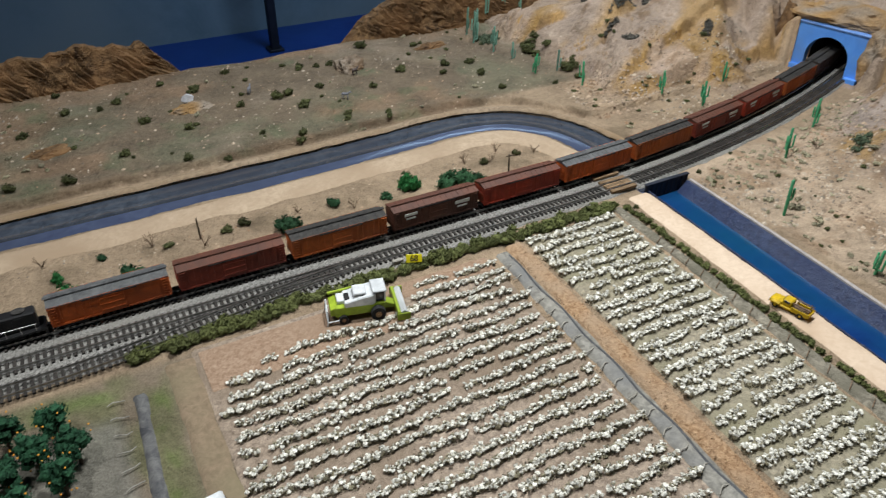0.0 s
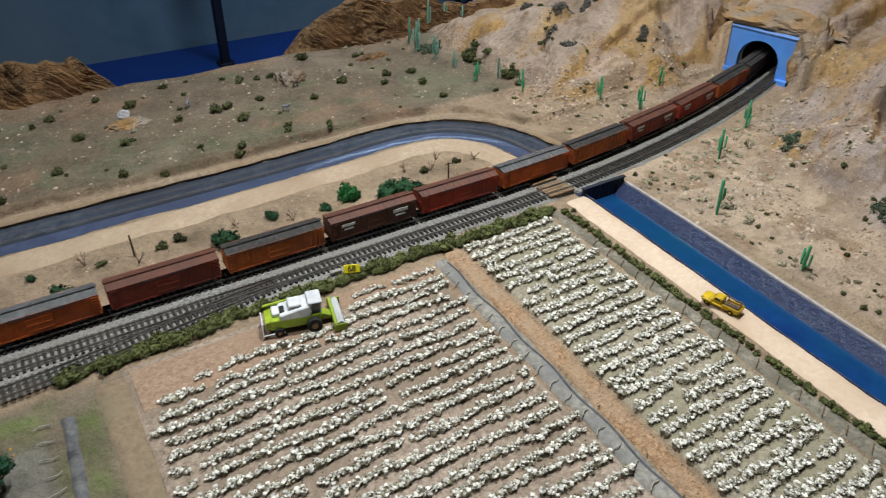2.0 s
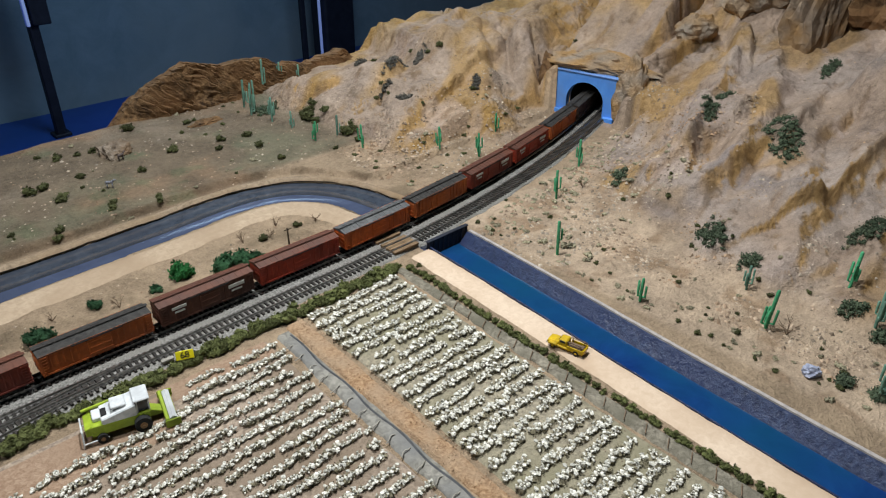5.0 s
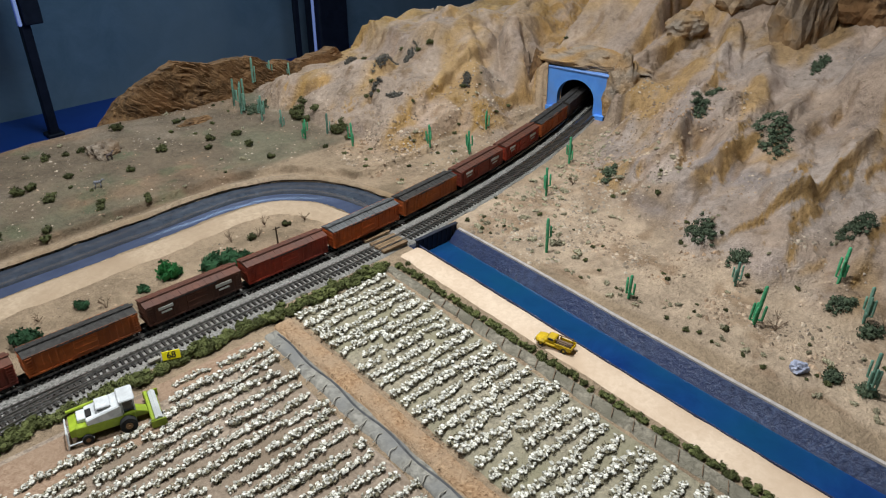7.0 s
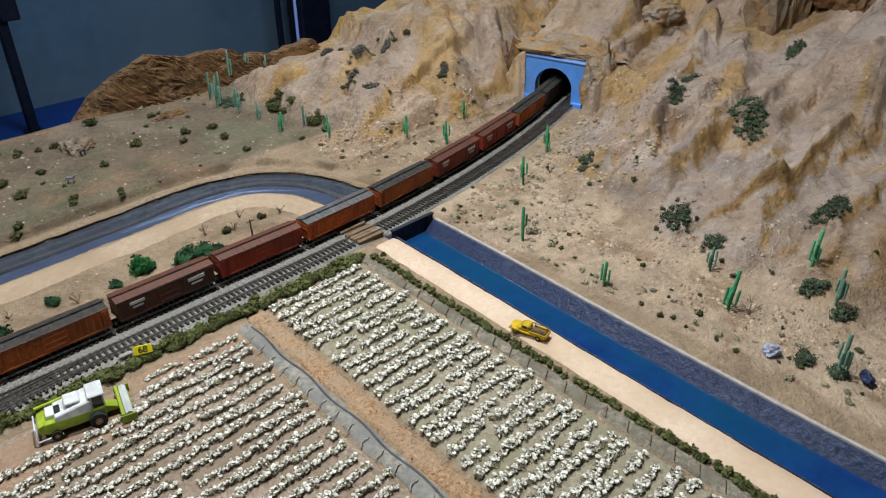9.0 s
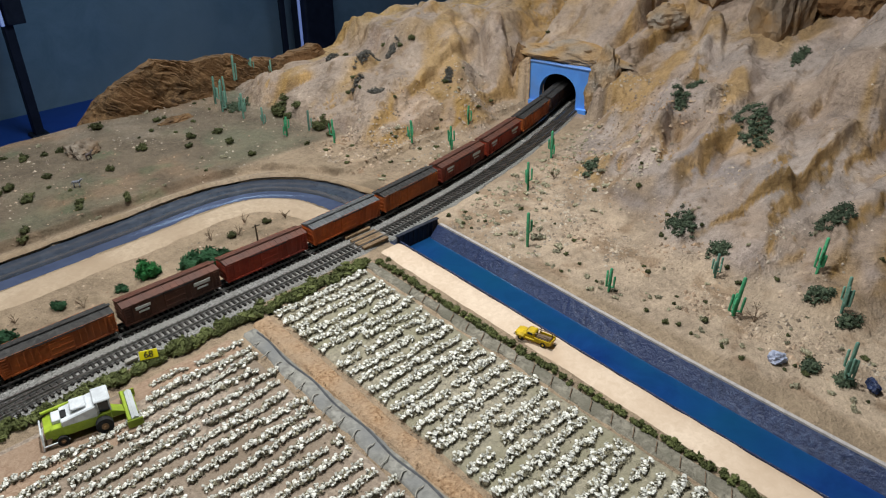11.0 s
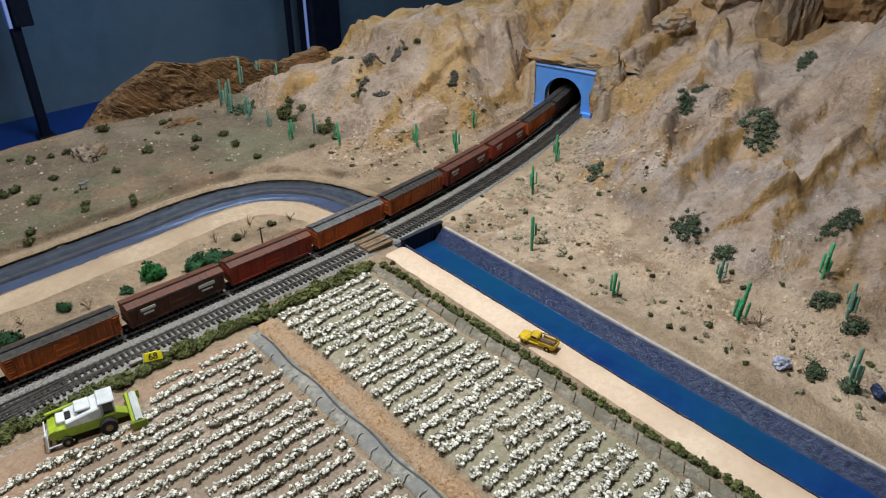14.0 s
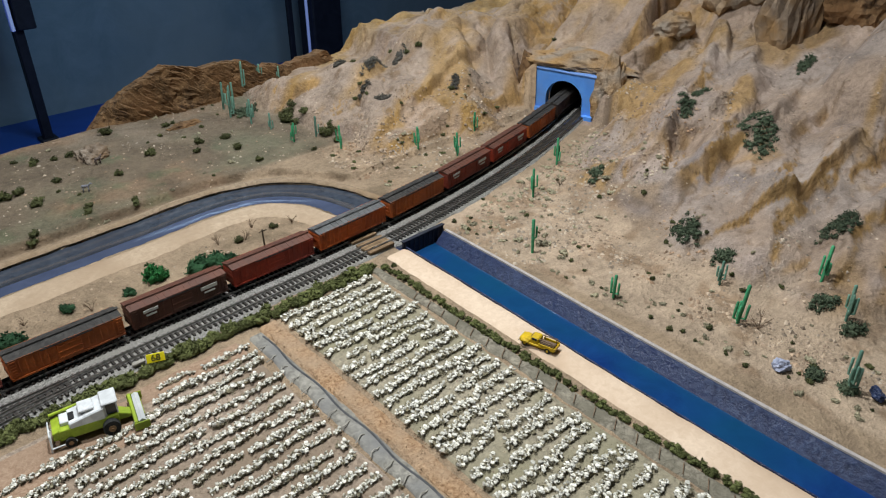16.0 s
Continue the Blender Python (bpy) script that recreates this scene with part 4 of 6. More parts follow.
def line_c(x):
    return line_b(x) - 0.042 * (1 - ss((np.asarray(x) + 0.12) / 0.46))


track("steel rails on dark ties, carrying the train", line_a, -0.6, 1.6, 1.55)
track("steel rails on dark wooden ties running into the tunnel", line_b, -0.6, 1.6, 1.5)
track("siding track that joins the main track at a turnout", line_c, -0.6, 0.345, 0.26)
bm = bmesh.new()
turnout = root("turnout_motor", "small grey turnout machine beside the rails", "turnout machine", m=pose(0.335, 0.737, 0.0045))
box(bm, (0, 0, 0.002), (0.016, 0.006, 0.004), 0.0008)
part("case", bm, HOSE, turnout)

# level crossing boards
crossing = root("level_crossing", "worn tan boards of a track crossing", "level crossing")
for f in (line_a, line_b):
    for d in (-0.0145, -0.004, 0.0, 0.004, 0.0145):
        bm = bmesh.new()
        y = float(f(0.735)) + d
        box(bm, (0.735, y, 0.0074), (0.050, 0.0036 if abs(d) < 0.01 else 0.0075, 0.0042), 0.0006)
        part("board", bm, PLANK, crossing)

# ---- bridge over the canal ----
bridge = root("girder_bridge", "black plate girder bridge carrying tracks over the canal", "bridge")
for y, x0, x1 in ((0.733, 0.769, 0.858), (0.862, 0.764, 0.862)):
    bm = bmesh.new()
    box(bm, ((x0 + x1) / 2, y, -0.004), (x1 - x0, 0.004, 0.026), 0.0006)
    box(bm, ((x0 + x1) / 2, y, 0.010), (x1 - x0 + 0.002, 0.007, 0.002), 0.0004)
    box(bm, ((x0 + x1) / 2, y - 0.001, -0.018), (x1 - x0, 0.006, 0.003), 0.0004)
    for k in range(9):
        box(bm, (x0 + 0.003 + (x1 - x0 - 0.006) * k / 8, y - 0.0025, -0.004), (0.0014, 0.0022, 0.024))
    part("girder", bm, GIRDER, bridge)
bm = bmesh.new()
box(bm, (0.812, 0.797, -0.0035), (0.096, 0.125, 0.005), 0.0005)
part("deck", bm, GIRDER, bridge)
for x in (0.765, 0.861):
    bm = bmesh.new()
    box(bm, (x, 0.797, -0.016), (0.006, 0.135, 0.028), 0.001)
    part("abutment", bm, CONCRETE, bridge)

boulder(1.494, 0.945, 0.112, 0.090, 0.24, 0.048, 12, 41.0, label="long tan rock lintel above the tunnel portal")
boulder(1.480, 0.832, 0.05, 0.075, 0.075, 0.16, 12, 43.0, label="tan rock buttress flanking the tunnel portal")
# dark brown here paints in the crack's shade beside the portal
boulder(1.44, 1.05, 0.045, 0.05, 0.06, 0.12, 12, 45.0, mat=ROCK_BROWN, label="cracked brown buttress flanking the tunnel portal, its dark colour standing for shade")

verts, faces, centres = [], [], []
scatter(1500, 0.455, 0.52, -0.05, 0.69, 0.0006, 0.0018, lambda x, y: 0.468 + 0.016 * (y - 0.3) / 0.4 < x < 0.494 + 0.019 * (y - 0.25) / 0.42)
for v in verts:
    v[2] += 0.0045
tagged(raw("track_clods", verts, faces, ORANGE), "loose orange clods on the farm track", "clods", kind="stuff")
verts, faces, centres = [], [], []
scatter(4200, 0.055, 0.66, -0.05, 0.685, 0.0005, 0.0017, lambda x, y: not 0.43 < x < 0.51)
for v in verts:
    v[2] += 0.0025
tagged(raw("field_clods", verts, faces, SOIL), "loose brown clods between the cotton rows", "clods", kind="stuff")

boulder(1.88, 0.50, -0.01, 0.16, 0.14, 0.16, 20, 59.0, sunk=True, mat=ROCK_BROWN, label="dark craggy boulder at the hill's top")

# ---- train ----
WHEEL = material("wheel_dark", (0.012, 0.011, 0.01), (0.035, 0.03, 0.028), 150, 0.6, 0.3)
UNDER = material("underframe_black", (0.008, 0.008, 0.009), (0.022, 0.02, 0.02), 100, 0.75)
ROOF_DARK = material("roof_black", (0.02, 0.018, 0.017), (0.055, 0.05, 0.046), 120, 0.7)


def paint(name, c, rough=0.6):
    return material(name, tuple(v * 0.72 for v in c), tuple(min(1, v * 1.12) for v in c), 90, rough, third=tuple(v * 0.6 + 0.012 for v in c), big=25, bump=0.08)


CAR_PAINTS = {
    "orange": paint("orange_car_paint", (0.54, 0.11, 0.02)), "oxide": paint("oxide_red_car_paint", (0.25, 0.045, 0.025)), "brown": paint("brown_car_paint", (0.12, 0.045, 0.028)),
    "red": paint("red_car_paint", (0.36, 0.045, 0.02)), "dark": paint("dark_brown_car_paint", (0.07, 0.038, 0.028)), "rust": paint("rust_car_paint", (0.49, 0.12, 0.026)), "yellow": paint("ochre_car_paint", (0.42, 0.21, 0.04))}
CAR_L, CAR_W, CAR_H = 0.136, 0.0275, 0.0285


def bogie(parent, x, z):
    bm = bmesh.new()
    for s in (-1, 1):
        box(bm, (x, s * 0.0105, z + 0.0055), (0.026, 0.002, 0.003), 0.0005)
        for d in (-0.0085, 0.0085):
            box(bm, (x + d, s * 0.0112, z + 0.0052), (0.005, 0.003, 0.004), 0.0006)
    box(bm, (x, 0, z + 0.007), (0.006, 0.02, 0.004), 0.0005)
    ob = part("bogie", bm, UNDER, parent)
    for d in (-0.0085, 0.0085):
        bm = bmesh.new()
        for s in (-1, 1):
            rod(bm, (x + d, s * 0.0078, z + 0.0052), (x + d, s * 0.0094, z + 0.0052), 0.0052, seg=14)
        rod(bm, (x + d, -0.008, z + 0.0052), (x + d, 0.008, z + 0.0052), 0.0012, seg=6)
        part("wheelset", bm, WHEEL, ob)


def boxcar(colour, roof, label, patch=None):
    """A closed goods wagon, its middle at the origin on the railhead."""
    mat = CAR_PAINTS[colour]
    r = root("boxcar", label, "boxcar", "cars of the goods train")
    z0 = 0.0095
    bm = bmesh.new()
    box(bm, (0, 0, z0 + CAR_H / 2), (CAR_L, CAR_W, CAR_H), 0.0008)
    for k in range(17):
        x = -CAR_L / 2 + 0.004 + (CAR_L - 0.008) * k / 16
        if abs(x) < 0.017:
            continue
        for s in (-1, 1):
            box(bm, (x, s * (CAR_W / 2 + 0.0004), z0 + CAR_H / 2), (0.0014, 0.0012, CAR_H - 0.004))
    for s in (-1, 1):
        box(bm, (0, s * (CAR_W / 2 + 0.0004), z0 + 0.001), (CAR_L, 0.0014, 0.0022))
        box(bm, (0, s * (CAR_W / 2 + 0.0004), z0 + CAR_H - 0.001), (CAR_L, 0.0014, 0.0022))
        for k in range(4):
            box(bm, (s * (CAR_L / 2 + 0.0003), 0, z0 + 0.004 + k * 0.0065), (0.001, CAR_W - 0.002, 0.0022))
    part("body", bm, mat, r)
    bm = bmesh.new()
    n = 7
    vs = []
    for x in (-CAR_L / 2 - 0.0005, CAR_L / 2 + 0.0005):
        vs.append([bm.verts.new((x, (CAR_W / 2 + 0.0012) * (2 * k / (n - 1) - 1), z0 + CAR_H + 0.0032 * (1 - abs(2 * k / (n - 1) - 1)))) for k in range(n)])
    low = [[bm.verts.new((x, s * (CAR_W / 2 + 0.0012), z0 + CAR_H - 0.0012)) for s in (-1, 1)] for x in (-CAR_L / 2 - 0.0005, CAR_L / 2 + 0.0005)]
    for k in range(n - 1):
        bm.faces.new((vs[0][k], vs[0][k + 1], vs[1][k + 1], vs[1][k]))
    bm.faces.new((low[0][0], vs[0][0], vs[1][0], low[1][0]))
    bm.faces.new((low[0][1], low[1][1], vs[1][-1], vs[0][-1]))
    for e in (0, 1):
        bm.faces.new([low[e][0], *vs[e], low[e][1]])
    top = part("roof", bm, roof, r)
    for k in range(15):
        bm = bmesh.new()
        x = -CAR_L / 2 + 0.004 + (CAR_L - 0.008) * k / 14
        for s in (-1, 1):
            box(bm, (0, 0, 0), (0.0011, 0.0146, 0.0007), m=pose(x, s * 0.0074, z0 + CAR_H + 0.0018, -s * 12.1))
        part("roof_rib", bm, roof, top)
    bm = bmesh.new()
    for s in (-1, 0, 1):
        box(bm, (0, s * 0.0018, z0 + CAR_H + 0.0048), (CAR_L + 0.004, 0.0015, 0.0008))
    part("running_board", bm, roof, r)
    for s in (-1, 1):
        bm = bmesh.new()
        box(bm, (0.001, s * (CAR_W / 2 + 0.0012), z0 + CAR_H / 2 + 0.0003), (0.029, 0.0014, CAR_H - 0.004), 0.0003)
        for k in range(3):
            box(bm, (0.001, s * (CAR_W / 2 + 0.002), z0 + 0.006 + k * 0.008), (0.027, 0.0008, 0.0012))
        door = part("door", bm, mat, r)
        bm = bmesh.new()
        box(bm, (0, s * (CAR_W / 2 + 0.0022), z0 + CAR_H - 0.0015), (0.062, 0.0009, 0.001))
        part("door_track", bm, UNDER, r)
        for e in (-1, 1):
            bm = bmesh.new()
            for k in range(7):
                box(bm, (e * (CAR_L / 2 - 0.005), s * (CAR_W / 2 + 0.0016), z0 + 0.002 + k * 0.004), (0.0075, 0.0007, 0.0006))
            for d in (-0.0036, 0.0036):
                box(bm, (e * (CAR_L / 2 - 0.005) + d, s * (CAR_W / 2 + 0.0016), z0 + 0.014), (0.0006, 0.0007, 0.026))
            part("ladder", bm, mat, r)
        if patch:
            for k, (dx, w, h, dz) in enumerate(((-0.042, 0.020, 0.004, 0.020), (-0.042, 0.014, 0.0025, 0.014), (0.041, 0.024, 0.005, 0.019), (0.041, 0.016, 0.0022, 0.012))):
                bm = bmesh.new()
                box(bm, (dx, s * (CAR_W / 2 + 0.0012), z0 + dz), (w, 0.0008, h))
                part("lettering_bar", bm, patch, r)
    bm = bmesh.new()
    box(bm, (0, 0, z0 - 0.0015), (CAR_L - 0.006, 0.012, 0.003), 0.0005)
    box(bm, (0.02, 0.006, z0 - 0.003), (0.018, 0.006, 0.005), 0.0008)
    for s in (-1, 1):
        box(bm, (s * (CAR_L / 2 + 0.003), 0, z0 - 0.002), (0.010, 0.003, 0.003), 0.0006)
    part("underframe", bm, UNDER, r)
    for x in (-0.045, 0.045):
        bogie(r, x, 0)
    return r


def locomotive():
    """A long-hood diesel, its middle at the origin on the railhead."""
    black = paint("loco_black_paint", (0.014, 0.013, 0.014), 0.45)
    r = root("diesel_locomotive", "black long-hood diesel locomotive heading the train", "locomotive")
    bm = bmesh.new()
    box(bm, (0, 0, 0.0125), (0.196, 0.034, 0.004), 0.0006)
    for s in (-1, 1):
        box(bm, (s * 0.098, 0, 0.008), (0.003, 0.032, 0.010), 0.0006)
    part("frame", bm, black, r)
    bm = bmesh.new()
    box(bm, (0.022, 0, 0.0285), (0.140, 0.020, 0.028), 0.002)
    for k in range(10):
        for s in (-1, 1):
            box(bm, (-0.035 + k * 0.012, s * 0.0102, 0.028), (0.009, 0.0006, 0.020), 0.0002)
    part("long_hood", bm, black, r)
    bm = bmesh.new()
    box(bm, (-0.062, 0, 0.031), (0.025, 0.0325, 0.034), 0.002)
    cab = part("cab", bm, black, r)
    bm = bmesh.new()
    for s in (-1, 1):
        for d in (-0.006, 0.006):
            box(bm, (-0.062 + d, s * 0.0164, 0.038), (0.008, 0.0006, 0.008), 0.0003)
    part("cab_window", bm, material("loco_glass", (0.01, 0.012, 0.016), (0.02, 0.024, 0.03), 30, 0.1, bump=0), cab)
    bm = bmesh.new()
    box(bm, (-0.084, 0, 0.023), (0.020, 0.018, 0.017), 0.002)
    part("short_hood", bm, black, r)
    bm = bmesh.new()
    box(bm, (0.0, 0, 0.0065), (0.05, 0.026, 0.008), 0.002)
    part("fuel_tank", bm, UNDER, r)
    for x in (0.0, 0.03, 0.075):
        bm = bmesh.new()
        rod(bm, (x, 0, 0.042), (x, 0, 0.045), 0.0075, seg=14)
        part("roof_fan", bm, ROOF_DARK, r)
    for s in (-1, 1):
        bm = bmesh.new()
        for k in range(9):
            rod(bm, (-0.04 + k * 0.016, s * 0.0165, 0.0145), (-0.04 + k * 0.016, s * 0.0165, 0.026), 0.0004, seg=5)
        rod(bm, (-0.04, s * 0.0165, 0.026), (0.09, s * 0.0165, 0.026), 0.0004, seg=5)
        part("handrail", bm, RAIL, r)
    for x in (-0.06, 0.06):
        bogie(r, x, 0)
    return r


def on_track(x):
    slope = float(line_a(x + 0.01) - line_a(x - 0.01)) / 0.02
    return pose(x, float(line_a(x)), RAIL_TOP, 0, 0, math.degrees(math.atan(slope)))


loco = locomotive()
loco.matrix_basis = on_track(-0.188) @ Matrix.Diagonal((0.97, 0.8, 0.8, 1))
BAR_PALE = material("faded_lettering", (0.45, 0.42, 0.38), (0.62, 0.6, 0.56), 200, 0.7, bump=0)
TRAIN = (("orange", "weathered orange steel boxcar with a grey roof", None), ("oxide", "oxide red ribbed steel boxcar", None), ("rust", "rusty orange boxcar with a dark roof", None),
         ("brown", "brown boxcar with faded pale lettering", BAR_PALE), ("red", "dull red boxcar with a dark roof", None), ("orange", "weathered orange steel boxcar with a grey roof", None), ("rust", "rusty orange boxcar with a dark roof", None),
         ("oxide", "oxide red ribbed steel boxcar", BAR_PALE), ("red", "dull red boxcar with faded pale lettering", BAR_PALE), ("rust", "rusty orange boxcar with a dark roof", None), ("dark", "dark brown sooty boxcar", None))
x = -0.018
for colour, label, patch in TRAIN:
    boxcar(colour, ROOF_DARK if colour in ("rust", "dark") else CAR_PAINTS["brown"] if colour in ("red", "oxide", "brown") else material("roof_grey", (0.06, 0.06, 0.062), (0.13, 0.13, 0.13), 100, 0.6), label, patch).matrix_basis = on_track(x)
    x += 0.147 / math.hypot(1, 0.4 * max(0, x - 0.6))

# ---- foliage ----


def leaves(bm, rng, c, r, n, size, squash=0.8, index=0):
    """Many small bent leaves spread through a ragged clump."""
    for _ in range(n):
        d = Vector((rng.gauss(0, 1), rng.gauss(0, 1), rng.gauss(0, 1) * squash)).normalized()
        p = Vector(c) + d * r * rng.uniform(0.55, 1.08)
        t = Vector((rng.uniform(-1, 1), rng.uniform(-1, 1), rng.uniform(-1, 1))).normalized()
        s = t.cross(d)
        if s.length < 0.1:
            continue
        s.normalize()
        k = size * rng.uniform(0.6, 1.3)
        f = bm.faces.new([bm.verts.new(p - t * k), bm.verts.new(p + s * k * 0.6), bm.verts.new(p + t * k), bm.verts.new(p - s * k * 0.6 + d * k * 0.3)])
        f.material_index = index


def bush_mesh(name, mat, seed, clumps=7, spread=1.0, height=0.8, leaf=0.16, n=26):
    """A scrub of unit radius standing on the origin."""
    rng = random.Random(seed)
    bm = bmesh.new()
    for k in range(clumps):
        a, d = rng.uniform(0, 6.28), rng.uniform(0, 0.62) * spread
        r = rng.uniform(0.28, 0.5)
        c = (math.cos(a) * d, math.sin(a) * d, r * 0.55 + rng.uniform(0, 0.35) * height)
        lump(bm, c, r * 0.8, rng, 1, 0.32, 0.85)
        leaves(bm, rng, c, r, n, leaf)
    me = bpy.data.meshes.new(name)
    bm.to_mesh(me)
    bm.free()
    me.materials.append(mat)
    return me


def plant(name, me, x, y, s, label, category, group="", z=None, squash=1.0, sink=0.0006):
    ob = new(name, me)
    ob.matrix_basis = pose(x, y, (ground(x, y) if z is None else z) - sink, 0, 0, plant_rng.uniform(0, 360)) @ Matrix.Diagonal((s, s, s * squash, 1))
    return tagged(ob, label, category, group)


plant_rng = random.Random(21)
SAGE = [bush_mesh("scrub", LEAF_SAGE, 30 + k) for k in range(4)]
HEDGE = [bush_mesh("hedge_bush", LEAF_HEDGE, 40 + k, 8, n=34) for k in range(5)]
BRIGHT = [bush_mesh("bright_bush", LEAF_BRIGHT, 50 + k, 9, 0.9, 1.3, 0.15, 40) for k in range(2)]
DARKB = [bush_mesh("dark_bush", LEAF_DARK, 60 + k, 9, 1.0, 1.1, 0.14, 40) for k in range(3)]
MOSS = [bush_mesh("moss_bush", LEAF_MOSS, 70 + k, 12, 1.2, 0.5, 0.12, 30) for k in range(3)]
STRAW = [bush_mesh("straw_bush", LEAF_STRAW, 80 + k, 6, 1.1, 0.6, 0.2, 20) for k in range(3)]

# hedges: bushes planted in a line
hedge_n = root("hedge", "low olive green hedge along the railway", "hedge")
x = -0.012
while x < 0.695:
    for _ in range(2):
        b = new("bush", plant_rng.choice(HEDGE))
        b.parent = hedge_n
        s = plant_rng.uniform(0.0098, 0.0162)
        y = 0.709 + 0.01 * ss((x - 0.0) / 0.2) - 0.004 * ss((x - 0.4) / 0.3) + plant_rng.uniform(-0.006, 0.006)
        b.matrix_basis = pose(x + plant_rng.uniform(-0.004, 0.004), float(y), 0.001, 0, 0, plant_rng.uniform(0, 360)) @ Matrix.Diagonal((s, s, s * plant_rng.uniform(0.75, 1.1), 1))
    x += 0.0118
hedge_e = root("hedge", "sparse low green hedge along the canal road", "hedge")
y = 0.70
while y > -0.06:
    b = new("bush", plant_rng.choice(HEDGE))
    b.parent = hedge_e
    s = plant_rng.uniform(0.0068, 0.0102)
    b.matrix_basis = pose(0.7075 - 0.05 * (0.69 - y) + 0.02 * (0.69 - y) ** 2 + plant_rng.uniform(-0.003, 0.003), y, 0.0015, 0, 0, plant_rng.uniform(0, 360)) @ Matrix.Diagonal((s, s, s * 0.9, 1))
    y -= plant_rng.choice((0.008, 0.010, 0.014))

for x, y, s in ((-0.009, 1.431, 9), (0.110, 1.335, 10), (0.177, 1.273, 9), (0.061, 1.216, 9), (0.151, 1.157, 9), (0.214, 1.142, 7), (0.345, 1.146, 8), (0.392, 1.263, 9), (0.285, 1.328, 8), (0.082, 1.441, 9),
                (0.047, 1.421, 7), (-0.089, 1.362, 9), (-0.119, 1.174, 10), (-0.035, 1.159, 11), (0.445, 1.181, 7), (0.549, 1.300, 8), (0.637, 1.349, 11), (0.71, 1.295, 8), (0.732, 1.336, 10)):
    plant("sagebrush", plant_rng.choice(SAGE), x, y, s * 0.00150, "small dark olive sagebrush on the sandy flat", "bush", "scrub on the flat")
for x, y, s in ((0.780, 1.255, 10), (0.789, 1.325, 9), (0.776, 1.171, 8), (0.614, 1.508, 13), (0.450, 1.460, 9), (0.452, 1.341, 8), (0.520, 1.161, 7), (0.485, 1.451, 7), (0.444, 1.452, 8), (0.511, 1.447, 8),
                (0.397, 1.276, 9), (0.385, 1.333, 11), (0.454, 1.202, 7), (0.354, 1.159, 9), (0.526, 1.174, 6), (0.355, 1.325, 12), (0.728, 1.47, 8), (0.30, 1.50, 8), (0.17, 1.49, 8), (-0.02, 1.52, 8), (0.22, 1.43, 11)):
    plant("sagebrush", plant_rng.choice(SAGE), x, y, s * 0.00150, "small dark olive sagebrush on the sandy flat", "bush", "scrub on the flat")
for k in range(64):
    x, y = plant_rng.uniform(-0.2, 0.9), plant_rng.uniform(1.14, 1.54)
    plant("dry_scrub", plant_rng.choice(SAGE + STRAW), x, y, plant_rng.uniform(0.004, 0.0085), "tiny dry scrub tuft on the sandy flat", "bush", "dry tufts")
for x, y, s, kind in ((-0.063, 0.852, 16, 0), (-0.05, 0.846, 12, 0), (-0.074, 0.909, 8, 0), (0.014, 0.872, 15, 1), (0.440, 0.917, 15, 0), (0.445, 0.91, 12, 0), (0.397, 0.908, 9, 1), (0.315, 0.924, 9, 1), (0.500, 0.892, 18, 1),
                      (0.525, 0.888, 17, 1), (0.545, 0.882, 15, 1), (0.232, 0.885, 17, 1), (0.153, 0.928, 9, 2), (0.177, 0.934, 10, 2), (-0.018, 0.938, 6, 1), (0.071, 0.922, 7, 2), (0.315, 0.93, 7, 1), (0.59, 0.93, 9, 2), (0.655, 0.935, 8, 2)):
    me = plant_rng.choice((BRIGHT, DARKB, SAGE)[kind])
    plant("leafy_bush", me, x, y, s * 0.00145, ("bright green leafy bush beside the railway", "dark green leafy bush beside the railway", "olive scrub beside the river road")[kind], "bush", "bushes by the railway", squash=(1.35, 1.0, 0.9)[kind])


def moss_mat(x, y, rx, ry, turn, seed, mat=LEAF_MOSS, label="grey-green mossy shrub clinging to the hillside", tall=1.0):
    """A ragged mat of small leafy clumps that follows the ground."""
    rng = random.Random(seed)
    bm = bmesh.new()
    z0 = ground(x, y)
    c, q = math.cos(radians(turn)), math.sin(radians(turn))
    spots = []
    for _ in range(int(24 + 46000 * rx * ry)):
        a, d = rng.uniform(0, 6.2832), rng.random() ** 0.6 * rng.uniform(0.75, 1.1)
        u, v = math.cos(a) * d * rx, math.sin(a) * d * ry
        spots.append((u * c - v * q, u * q + v * c, rng.uniform(0.0036, 0.0072) * (1.2 - 0.4 * d)))
    heights = land(np.array([x + p[0] for p in spots]), np.array([y + p[1] for p in spots]))[0]
    for (px, py, r), z in zip(spots, heights):
        centre = (px, py, float(z) - z0 + r * rng.uniform(0.1, 0.9) * tall)
        lump(bm, centre, r * 0.62, rng, 1, 0.4, 0.7)
        leaves(bm, rng, centre, r * 1.15, 30, 0.0017)
    ob = finish(bm, "mountain_shrub", mat)
    ob.matrix_basis = pose(x, y, z0)
    return tagged(ob, label, "bush", "hillside shrubs")


for k, (x, y, rx, ry, turn) in enumerate(((1.462, 0.622, 0.032, 0.020, 20), (1.395, 0.612, 0.038, 0.016, 35), (1.388, 0.460, 0.060, 0.034, 40), (1.165, 0.648, 0.024, 0.013, 20), (1.10, 0.424, 0.046, 0.022, 35), (1.076, 0.348, 0.020, 0.014, 0),
                                          (1.225, 0.243, 0.036, 0.026, 10), (1.674, 0.509, 0.034, 0.016, 0), (1.064, 0.193, 0.026, 0.013, -40), (0.926, 0.143, 0.012, 0.009, 0), (0.930, 0.106, 0.012, 0.010, 0), (1.046, 0.146, 0.020, 0.010, -40),
                                          (0.90, 1.432, 0.034, 0.026, 20))):
    moss_mat(x, y, rx, ry, turn, 500 + k)
